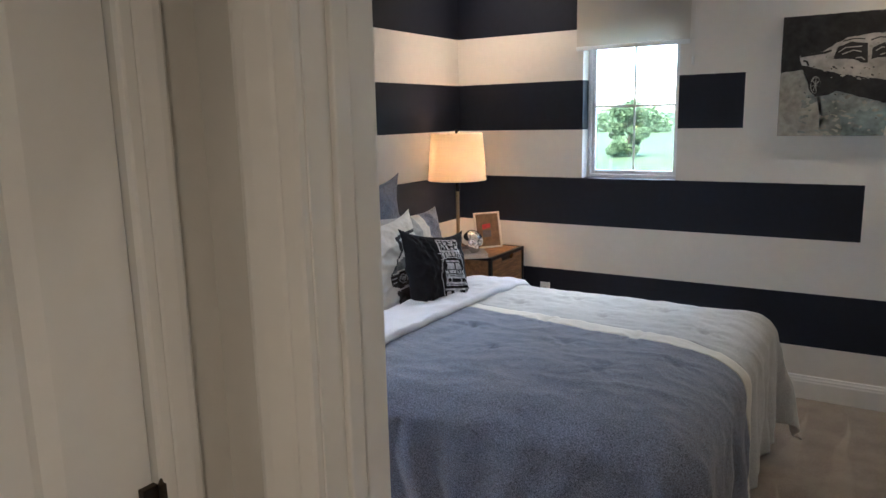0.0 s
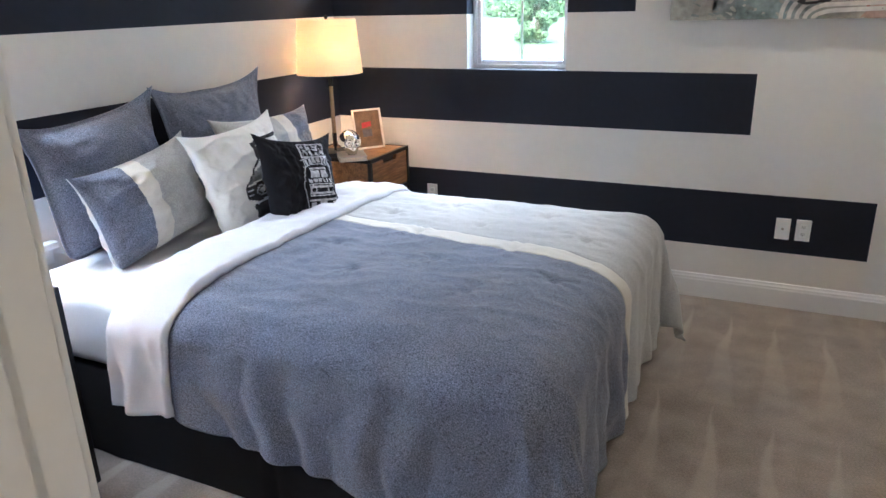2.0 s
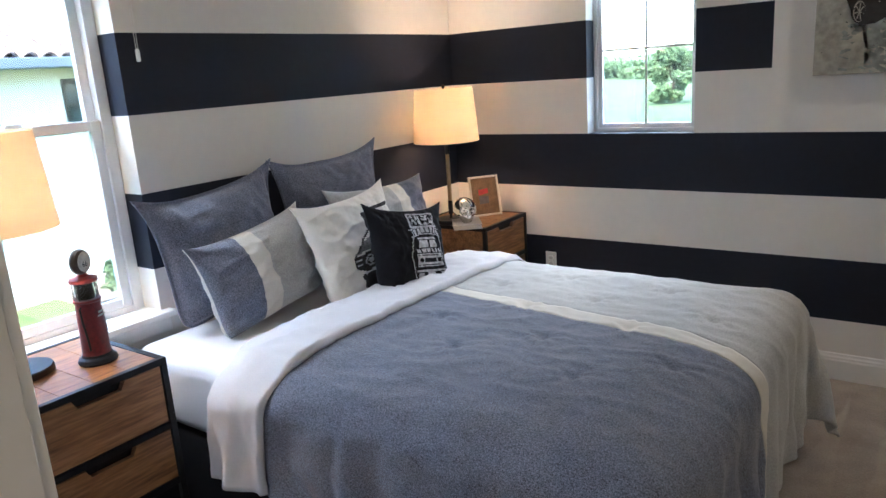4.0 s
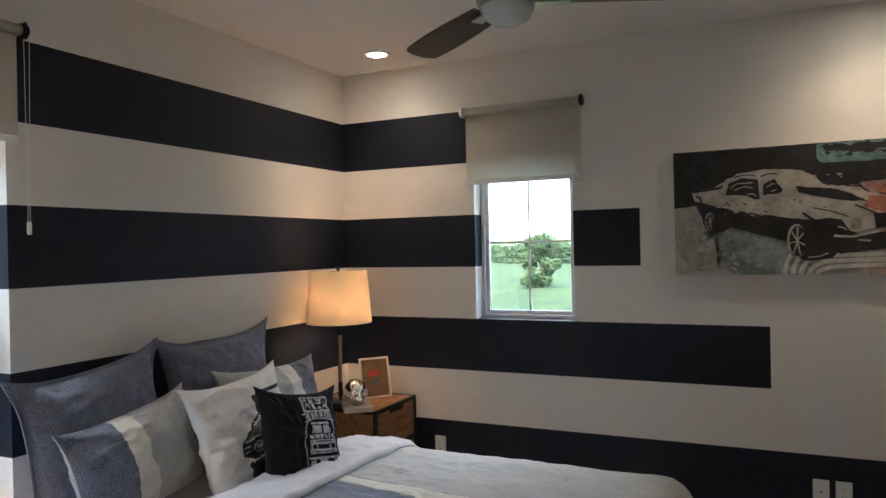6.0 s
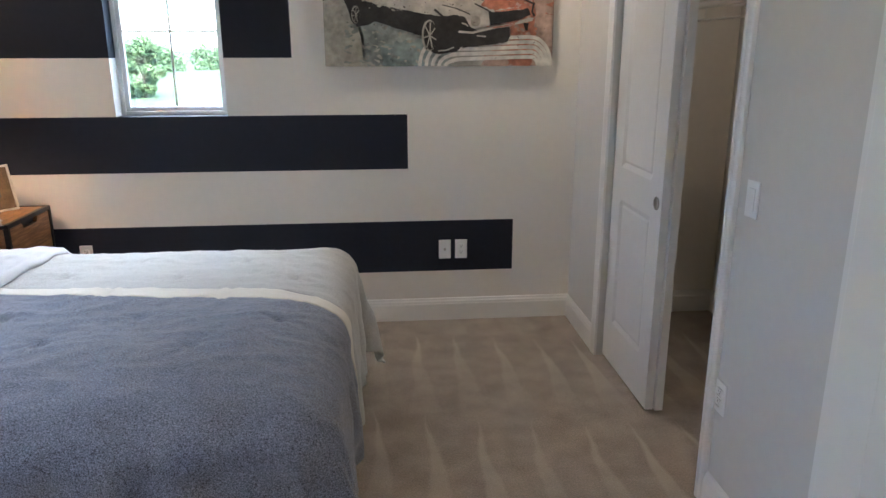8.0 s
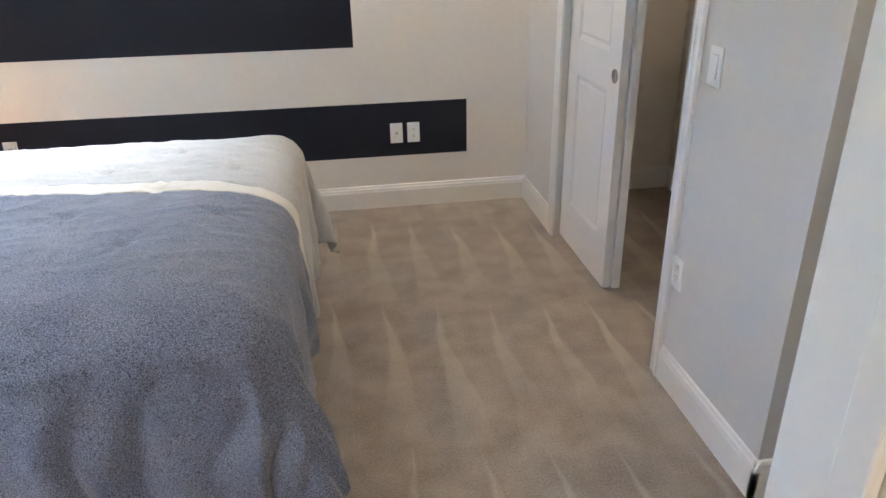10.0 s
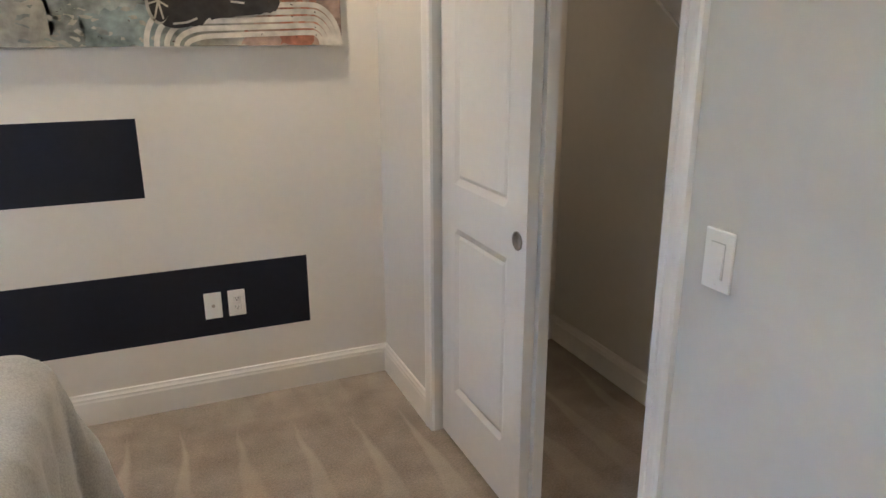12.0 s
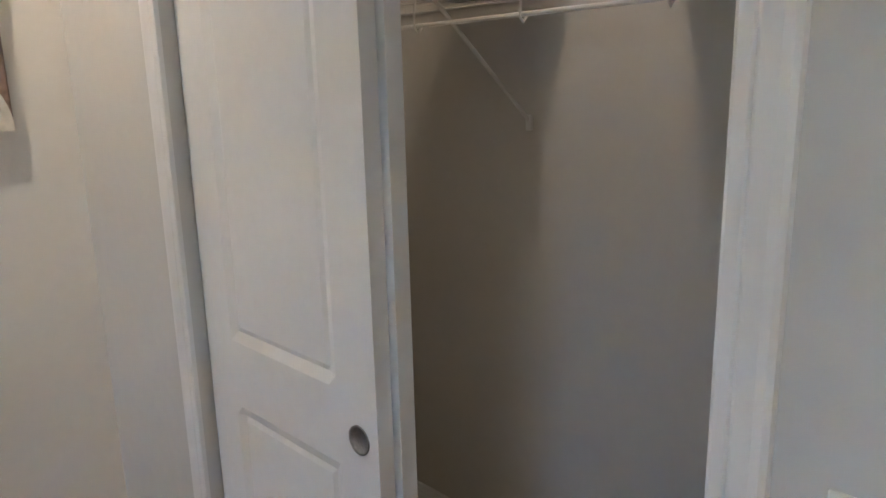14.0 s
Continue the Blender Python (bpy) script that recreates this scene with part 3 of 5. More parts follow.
def skirt(length, split):
    """One side of the bed skirt, with a box pleat in the middle; x along, y outwards."""
    bm = bmesh.new()
    n, k = 90, 8
    rows = []
    for i in range(n + 1):
        x = -length / 2 + length * i / n
        row = []
        for j in range(k + 1):
            f = j / k
            wave = 0.006 * f * noise.noise(Vector((x * 6, length, f))) * 2
            pleat = -0.03 * f * math.exp(-((x - split) / 0.02) ** 2)
            row.append(bm.verts.new((x, 0.004 + 0.012 * f + wave + pleat, 0.35 - 0.345 * f)))
        rows.append(row)
    for i in range(n):
        for j in range(k):
            bm.faces.new((rows[i][j], rows[i][j + 1], rows[i + 1][j + 1], rows[i + 1][j]))
    back = bmesh.ops.duplicate(bm, geom=bm.faces[:])
    for v in [g for g in back["geom"] if isinstance(g, bmesh.types.BMVert)]:
        v.co.y -= 0.004
    bmesh.ops.recalc_face_normals(bm, faces=bm.faces)
    return bm


part("bed_skirt", skirt(2 * hx, -0.1), BLACK_CLOTH, bed, "black pleated bed skirt", True, pose(0, -hy, 0, 0, 0, 180))
part("bed_skirt", skirt(2 * hx, 0.1), BLACK_CLOTH, bed, "black pleated bed skirt", True, pose(0, hy, 0))
part("bed_skirt", skirt(2 * hy, 0.0), BLACK_CLOTH, bed, "black pleated bed skirt", True, pose(hx, 0, 0, 0, 0, -90))

CTOP, CR = 0.692, 0.105
TX1, TY0, TY1 = BX1 - 0.045, BY0 + 0.035, BY1 - 0.025
TUCKS = [(-1.10, 2.47), (-0.68, 2.41), (-1.12, 2.02), (-0.68, 1.98), (-1.10, 2.86), (-0.68, 2.84), (-1.33, 2.24), (-0.90, 2.22), (-0.46, 2.18), (-0.90, 2.64), (-0.46, 2.62), (-1.33, 2.68)]


def drape(s, t, lift=0.0):
    """Where the point (s, t) of a quilt laid flat at the bed's top comes to lie; s runs to the foot, t across."""
    a = max(0.0, s - TX1)
    b = max(0.0, TY0 - t, t - TY1)
    sy = -1 if t < TY0 else 1
    x, y = min(s, TX1), min(max(t, TY0), TY1)
    rho = math.hypot(a, b)
    n1 = noise.noise(Vector((s * 2.6, t * 2.6, 3.1)))
    n2 = noise.noise(Vector((s * 7.0 + 4, t * 7.0, 7.7)))
    n3 = noise.noise(Vector((s * 17.0, t * 17.0 + 2, 1.7)))
    ridge = (1 - abs(noise.noise(Vector((s * 4.5 + t * 2.5, t * 9 - s * 2, 5.0))))) ** 4
    n4 = abs(noise.noise(Vector((s * 22.0 + 6 * n1, t * 13.0 - 4 * n2, 9.0))))
    crease = (1 - abs(noise.noise(Vector((s * 8.0 - t * 5.0, t * 16 + s * 5, 2.0))))) ** 6
    puff = 0.012 * n1 + 0.005 * n2 + 0.0022 * n3 + 0.005 * ridge + 0.0012 * n4 + 0.0035 * crease
    for tx, ty in TUCKS:
        d = math.hypot(s - tx, t - ty)
        if d < 0.14:
            puff -= 0.017 * math.exp(-(d / 0.024) ** 2)
            puff += 0.003 * math.cos(8 * math.atan2(t - ty, s - tx)) * math.exp(-((d - 0.05) / 0.03) ** 2)
    edge = min(1.0, max(0.0, (min(TX1 - s, t - TY0, TY1 - t) + 0.05) / 0.30))
    crown = 0.042 * edge * (2 - edge)
    if rho <= 0:
        return Vector((x, y, CTOP + crown + puff + lift))
    ca, sa = a / rho, b / rho
    q = CR * math.pi / 2
    if rho < q:
        h, drop = CR * math.sin(rho / CR), CR * (1 - math.cos(rho / CR))
    else:
        k = 0.05 + 0.22 * (2 * ca * sa)
        h, drop = CR + k * (rho - q), CR + (rho - q) * math.sqrt(1 - k * k)
    reach = min(1.0, max(0.0, (rho - 0.05) / 0.35))
    along = t if ca > sa else s
    folds = 0.009 * math.sin(along * 15 + 5 * n1) + 0.034 * (abs(math.sin(along * 19 + 1.3 + 3 * n1 + n2)) ** 1.3 - 0.55) * (0.7 + 0.8 * noise.noise(Vector((along * 3.0, 4.0, 1.0))))
    corner = 0.035 * math.sin(4 * math.atan2(b, a)) if a > 0 and b > 0 else 0.0
    h += reach * (folds + corner) + puff * (0.9 - 0.5 * reach) + lift
    z = CTOP + crown - drop + puff * 0.2
    floor_z = 0.014
    if z < floor_z:
        h += (floor_z - z) * 0.9
        z = floor_z + 0.004 * n2
    return Vector((x + ca * h, y + sy * sa * h, z))


def quilt(s0, s1, t0, t1, ns, nt, thick=0.012, lift=0.0, skew=True):
    """A stretch of the quilt between lines of constant s and t, with thickness."""
    bm = bmesh.new()
    up, down = [], []
    for i in range(ns + 1):
        s = s0 + (s1 - s0) * i / ns
        a, b = [], []
        for j in range(nt + 1):
            t = t0 + (t1 - t0) * j / nt
            tt = t + (-0.13 * (s + 1.45) / 1.15 if skew and TY0 < t < TY1 else (-0.13 * (s + 1.45) / 1.15 if skew else 0.0))
            a.append(bm.verts.new(drape(s, tt, lift)))
            b.append(bm.verts.new(drape(s, tt, lift - thick)))
        up.append(a)
        down.append(b)
    for i in range(ns):
        for j in range(nt):
            bm.faces.new((up[i][j], up[i + 1][j], up[i + 1][j + 1], up[i][j + 1]))
            bm.faces.new((down[i][j], down[i][j + 1], down[i + 1][j + 1], down[i + 1][j]))
    for i in range(ns):
        for j in (0, nt):
            bm.faces.new((up[i][j], up[i + 1][j], down[i + 1][j], down[i][j]))
    for j in range(nt):
        for i in (0, ns):
            bm.faces.new((up[i][j], up[i][j + 1], down[i][j + 1], down[i][j]))
    bmesh.ops.recalc_face_normals(bm, faces=bm.faces)
    return bm


comforter = thing("comforter", Matrix.Identity(4), "rumpled denim-blue and grey comforter with a cream band", "comforter")
S0, S1 = -1.60, TX1 + 0.565
T_BAND, T_END = 2.475, TY1 + 0.63
part("blue_panel", quilt(S0, S1, TY0 - 0.455, T_BAND, 150, 130), DENIM, comforter, "heathered denim-blue panel", smooth=True)
part("cream_band", quilt(S0, S1, T_BAND, T_BAND + 0.078, 150, 8, lift=0.002), CREAM_CLOTH, comforter, "cream band", smooth=True)
part("grey_panel", quilt(S0, S1, T_BAND + 0.078, T_END, 150, 90), GREY_CLOTH, comforter, "pale grey panel", smooth=True)


def turn_back():
    """The white underside of the comforter folded over towards the foot: a flat roll across the bed."""
    bm = bmesh.new()
    n = 120
    t0, t1 = TY0 - 0.43, TY1 + 0.20
    ring = []
    for i in range(n + 1):
        t = t0 + (t1 - t0) * i / n
        wob = 0.012 * noise.noise(Vector((t * 3, 1, 0)))
        hang = max(0.0, TY0 - t)
        x0, x1 = -1.765 - 0.02 * (t - 1.6) - 0.14 * hang + wob, -1.495 + 0.03 * (t - 2.4) - 0.05 * hang + 0.01 * noise.noise(Vector((t * 5, 9, 0)))
        row = []
        m = 26
        for k in range(m):
            f = k / (m - 1)
            s = x0 + (x1 - x0) * f
            thick = 0.017 * (min(1, f / 0.05) ** 0.5) * (min(1, (1 - f) / 0.035) ** 0.5)
            bump = 0.009 * noise.noise(Vector((s * 6, t * 3.2, 4))) + 0.005 * noise.noise(Vector((s * 14, t * 9, 4)))
            bump += 0.007 * (1 - abs(noise.noise(Vector((s * 9 + t * 2, t * 5 - s * 4, 6))))) ** 5
            row.append(bm.verts.new(drape(s, t, 0.010 + thick + bump)))
        for k in range(m - 1, -1, -1):
            s = x0 + (x1 - x0) * k / (m - 1)
            row.append(bm.verts.new(drape(s, t, -0.018 if s < S0 else 0.003)))
        ring.append(row)
    w = len(ring[0])
    for a, b in zip(ring, ring[1:]):
        for k in range(w):
            bm.faces.new((a[k], a[(k + 1) % w], b[(k + 1) % w], b[k]))
    bm.faces.new(ring[0])
    bm.faces.new(ring[-1])
    bmesh.ops.recalc_face_normals(bm, faces=bm.faces)
    return bm


part("turned_back_edge", turn_back(), LINING, comforter, "white lining turned back over the top", smooth=True)


# ---- pillows ----
def pillow(label, w, h, thick, m, body, zones=(), ears=0.03, flange=0.0, seed=1, group="pillows", res=(64, 56)):
    """A stuffed cushion: x across, z up from its lower edge, y to the back; zones are (name, material, test(u, v)) cut out of its front, with u and v from -1 to 1."""
    ob = thing("pillow", m, label, "pillow", group)
    nu, nv = res

    def place(u, v, front):
        fu, fv = (1 - min(1, abs(u) / (1 - flange)) ** 2.4), (1 - min(1, abs(v) / (1 - flange)) ** 2.4)
        bulge = thick * 0.5 * max(0.0, fu * fv) ** 0.55
        pull = 1 - 0.075 * (1 - u * u) * abs(v) ** 3 * (1 if ears else 0)
        pull_u = 1 - 0.065 * (1 - v * v) * abs(u) ** 3
        x, z = u * w / 2 * pull_u, v * h / 2 * pull
        c = (abs(u) * abs(v)) ** 5
        ear = ears * c if v > 0 else -0.9 * ears * c
        x, z = x * (1 + ear), z * (1 + ear)
        p = Vector((u * 2.1, v * 2.1, seed * 3.7 + (0 if front else 9)))
        wr = 0.014 * noise.noise(p * 1.3) + 0.009 * noise.noise(p * 3.1) + 0.004 * noise.noise(p * 6.3)
        fold = 0.010 * (1 - abs(noise.noise(Vector((u * 1.4 + v * 1.1, v * 2.6 - u * 0.8, seed * 5.1))) * 2.6)) ** 3 * 0.8
        wr += fold
        crease = 0.011 * math.sin(11 * math.atan2(v, u) + seed + 2.5 * noise.noise(p)) * max(0, abs(u * v) - 0.16)
        d = bulge + (wr + crease) * min(1.0, bulge / (0.2 * thick))
        sag = 0.02 * (1 - v) * 0.5
        y = (-(d + 0.003) if front else d + 0.003) - sag * 0 + 0.012 * c * math.sin(seed + 4 * u)
        return Vector((x, y, z + h / 2))

    us = [math.sin(math.pi / 2 * (2 * i / nu - 1)) * 0.35 + 0.65 * (2 * i / nu - 1) for i in range(nu + 1)]
    vs = [math.sin(math.pi / 2 * (2 * j / nv - 1)) * 0.35 + 0.65 * (2 * j / nv - 1) for j in range(nv + 1)]
    kinds = [("cover", body, None)] + list(zones)
    for name, material, test in kinds:
        bm = bmesh.new()
        made = {}

        def vert(i, j, front):
            if (i, j, front) not in made:
                made[i, j, front] = bm.verts.new(place(us[i], vs[j], front))
            return made[i, j, front]

        for i in range(nu):
            for j in range(nv):
                uc, vc = (us[i] + us[i + 1]) / 2, (vs[j] + vs[j + 1]) / 2
                owner = None
                for other, _, f in zones:
                    if f(uc, vc):
                        owner = other
                q = [(i, j), (i + 1, j), (i + 1, j + 1), (i, j + 1)]
                if (owner or "cover") == name:
                    bm.faces.new([vert(a, b, True) for a, b in q])
                if name == "cover":
                    bm.faces.new([vert(a, b, False) for a, b in q[::-1]])
                    for (a, b), (c, d), on in ((q[0], q[1], j == 0), (q[1], q[2], i == nu - 1), (q[2], q[3], j == nv - 1), (q[3], q[0], i == 0)):
                        if on:
                            bm.faces.new([vert(c, d, True), vert(a, b, True), vert(a, b, False), vert(c, d, False)])
        if bm.faces:
            part(name, bm, material, ob, smooth=True)
    return ob


def stand(x, y, z, lean, turn, roll=0):
    """On its lower edge, leaning back by lean degrees; its front looks towards +x, then turned about z."""
    return pose(x, y, z, 0, 0, 90 + turn) @ pose(0, 0, 0, -lean, 0, 0) @ pose(0, 0, 0, 0, roll, 0)


def inside(poly):
    def test(u, v):
        hit = False
        for (ax, ay), (bx, by) in zip(poly, poly[1:] + poly[:1]):
            if (ay > v) != (by > v) and u < (bx - ax) * (v - ay) / (by - ay) + ax:
                hit = not hit
        return hit
    return test


def any_of(*tests):
    return lambda u, v: any(t(u, v) for t in tests)


def disc(cx, cy, rx, ry, inner=0.0):
    return lambda u, v: inner <= math.hypot((u - cx) / rx, (v - cy) / ry) <= 1


def rect(a, b, c, d):
    return lambda u, v: a <= u <= b and c <= v <= d


pillow("large square denim-blue pillow leaning on the wall", 0.63, 0.53, 0.21, stand(-2.255, 2.075, 0.695, 5, 3, -5), DENIM, ears=0.13, flange=0.07, seed=1)
pillow("large square denim-blue pillow leaning on the wall", 0.65, 0.60, 0.20, stand(-2.25, 2.74, 0.66, 6, -2, -2), DENIM, ears=0.12, flange=0.07, seed=2)
pillow("blue and grey pillow with a cream band, lying in front", 0.60, 0.385, 0.20, stand(-2.085, 2.13, 0.675, 14, 3, -6), GREY_CLOTH,
       [("blue_end", DENIM, lambda u, v: u < -0.36), ("cream_band", CREAM_CLOTH, lambda u, v: -0.36 <= u < -0.06)], ears=0.08, seed=3)
pillow("grey and blue pillow with a cream band", 0.66, 0.46, 0.17, stand(-2.045, 2.88, 0.645, 15, -2, 2), GREY_CLOTH,
       [("blue_end", DENIM, lambda u, v: u > 0.42), ("cream_band", CREAM_CLOTH, lambda u, v: 0.14 < u <= 0.42)], ears=0.08, seed=4)
pillow("white square pillow printed with a vintage pickup truck", 0.52, 0.48, 0.18, stand(-1.885, 2.52, 0.645, 17, -2, -3), PILLOW_WHITE,
       [("grey_print", PRINT_GREY, any_of(inside([(-0.30, 0.06), (0.10, 0.20), (0.9, 0.20), (0.9, 0.02), (-0.40, -0.08)]), rect(0.08, 0.5, 0.30, 0.52))),
        ("dark_print", PRINT_INK, any_of(
            inside([(0.0, 0.62), (0.45, 0.68), (0.9, 0.68), (0.9, 0.61), (0.5, 0.60), (0.07, 0.55), (0.07, 0.28), (0.0, 0.26)]), inside([(0.12, 0.50), (0.24, 0.54), (0.24, 0.32), (0.12, 0.30)]),
            inside([(-0.03, 0.28), (0.02, 0.28), (-0.42, -0.10), (-0.47, -0.10)]), inside([(-0.50, -0.12), (0.9, -0.02), (0.9, -0.32), (-0.30, -0.42), (-0.48, -0.32)]),
            inside([(-0.42, -0.46), (0.9, -0.38), (0.9, -0.62), (0.2, -0.64), (0.1, -0.80), (-0.25, -0.84), (-0.38, -0.70)]))),
        ("pale_print", PRINT_PALE, any_of(disc(-0.15, -0.25, 0.11, 0.10, 0.72), disc(-0.15, -0.25, 0.05, 0.05), inside([(-0.37, -0.42), (0.9, -0.32), (0.9, -0.36), (-0.35, -0.46)]),
            rect(-0.46, -0.34, -0.20, -0.16), rect(-0.46, -0.33, -0.29, -0.25), rect(0.02, 0.16, -0.70, -0.50), rect(0.0, 0.8, -0.15, -0.13)))],
       ears=0.10, seed=5, res=(90, 84))
BC = 0.26
badge = any_of(
    lambda u, v: 0.56 < v < 0.88 and abs(u - BC) < 0.40 and (abs(u - BC) > 0.365 or v > 0.855 or v < 0.585),
    lambda u, v: 0.60 < v < 0.84 and abs(u - BC) < 0.34 and noise.noise(Vector((u * 17, v * 17, 2))) > 0.05,
    lambda u, v: abs(v - 0.50 + 0.35 * (u - BC) ** 2) < 0.055 and abs(u - BC) < 0.40 and int((u + 2) * 27) % 3 != 0,
    lambda u, v: 0.064 < abs(v - 0.50 + 0.35 * (u - BC) ** 2) < 0.082 and abs(u - BC) < 0.46,
    lambda u, v: disc(BC, -0.06, 0.50, 0.76, 0.955)(u, v) and v < 0.40,
    inside([(BC - 0.26, 0.36), (BC + 0.26, 0.36), (BC + 0.30, 0.32), (BC - 0.30, 0.32)]),
    rect(BC - 0.27, BC - 0.03, 0.16, 0.29), rect(BC + 0.03, BC + 0.27, 0.16, 0.29),
    lambda u, v: 0.06 < v < 0.13 and abs(u - BC) < 0.36 and noise.noise(Vector((u * 20, v * 9, 7))) > -0.1,
    lambda u, v: rect(BC - 0.38, BC + 0.38, -0.20, 0.04)(u, v) and (abs(u - BC) > 0.35 or v > 0.015 or v < -0.175 or int((v + 2) * 26) % 3 == 0),
    disc(BC - 0.29, -0.08, 0.085, 0.10, 0.55), disc(BC + 0.29, -0.08, 0.085, 0.10, 0.55),
    rect(BC - 0.42, BC + 0.42, -0.30, -0.25), rect(BC - 0.10, BC + 0.10, -0.36, -0.25), rect(BC - 0.38, BC - 0.24, -0.44, -0.32), rect(BC + 0.24, BC + 0.38, -0.44, -0.32),
    lambda u, v: v < -0.40 and (disc(BC, -0.36, 0.22, 0.22, 0.82)(u, v) or disc(BC, -0.36, 0.32, 0.33, 0.90)(u, v)),
    lambda u, v: v < -0.48 and disc(BC, -0.36, 0.29, 0.295, 0.82)(u, v) and int((u + 2) * 24) % 3 != 0,
)
pillow("small black pillow with a pale line-drawn truck badge", 0.37, 0.46, 0.16, stand(-1.655, 2.52, 0.615, 19, -14, 9), BLACK_CLOTH,
       [("badge_print", PRINT_PALE, badge)], ears=0.10, seed=6, res=(120, 120))


# ---- nightstands ----
def nightstand(m, label):
    """Steel-framed chest with two wooden drawers: front towards +x, y across, z up; 0.46 wide, 0.50 deep."""
    ob = thing("nightstand", m, label, "nightstand", "nightstands")
    w, d, h, f = 0.47, 0.50, 0.755, 0.022
    for y in (-w / 2, w / 2 - f):
        for x in (0.0, d - f):
            part("leg", box(bmesh.new(), x, x + f, y, y + f, 0, h - f, 0.002), BLACK_STEEL, ob)
    bm = bmesh.new()
    box(bm, 0, f, -w / 2, w / 2, h - f, h, 0.002)
    box(bm, d - f, d, -w / 2, w / 2, h - f, h, 0.002)
    box(bm, f, d - f, -w / 2, -w / 2 + f, h - f, h, 0.002)
    box(bm, f, d - f, w / 2 - f, w / 2, h - f, h, 0.002)
    part("top_rim", bm, BLACK_STEEL, ob)
    for k in range(4):
        y0 = -w / 2 + f + (w - 2 * f) * k / 4
        part("top_board", box(bmesh.new(), f + 0.001, d - f - 0.001, y0 + 0.0006, y0 + (w - 2 * f) / 4 - 0.0006, h - 0.02, h - 0.002, 0.0015), ACACIA_TOP, ob)
    for z in (0.30, 0.505):
        part("rail", box(bmesh.new(), d - f, d, -w / 2 + f, w / 2 - f, z, z + f, 0.002), BLACK_STEEL, ob)
    for y in (-w / 2 + 0.004, w / 2 - f + 0.004):
        part("side_panel", box(bmesh.new(), f, d - f, y, y + 0.014, 0.305, h - f, 0.001), BLACK_STEEL if y > 0 else ACACIA, ob)
    part("back_panel", box(bmesh.new(), 0.004, 0.016, -w / 2 + f, w / 2 - f, 0.305, h - f, 0.001), ACACIA, ob)
    part("bottom_panel", box(bmesh.new(), f, d - f, -w / 2 + f, w / 2 - f, 0.305, 0.32, 0.001), ACACIA, ob)
    part("side_stretcher", box(bmesh.new(), f, d - f, -w / 2, -w / 2 + f, 0.30, 0.322, 0.002), BLACK_STEEL, ob)
    part("side_stretcher", box(bmesh.new(), f, d - f, w / 2 - f, w / 2, 0.30, 0.322, 0.002), BLACK_STEEL, ob)
    for z0, z1 in ((0.326, 0.50), (0.531, h - f - 0.004)):
        outline = [(-w / 2 + f + 0.003, z0), (w / 2 - f - 0.003, z0), (w / 2 - f - 0.003, z1), (0.085, z1), (0.07, z1 - 0.028), (-0.07, z1 - 0.028), (-0.085, z1), (-w / 2 + f + 0.003, z1)]
        m2 = Matrix(((0, 0, 1, 0), (1, 0, 0, 0), (0, 1, 0, 0), (0, 0, 0, 1)))
        drawer = part("drawer_front", prism(bmesh.new(), outline, d - f - 0.002, d - 0.005, m2), ACACIA, ob, "acacia drawer front with a notched grip")
        part("notch_lining", box(bmesh.new(), d - f - 0.012, d - f - 0.004, -0.09, 0.09, z1 - 0.034, z1 - 0.002, 0.001), BLACK_STEEL, drawer)
    return ob


NSZ = 0.755
nightstand(pose(-2.41, 1.25, 0), "wood and black steel nightstand with two drawers beside the window")
nightstand(pose(-2.41, 3.725, 0), "wood and black steel nightstand with two drawers in the corner")


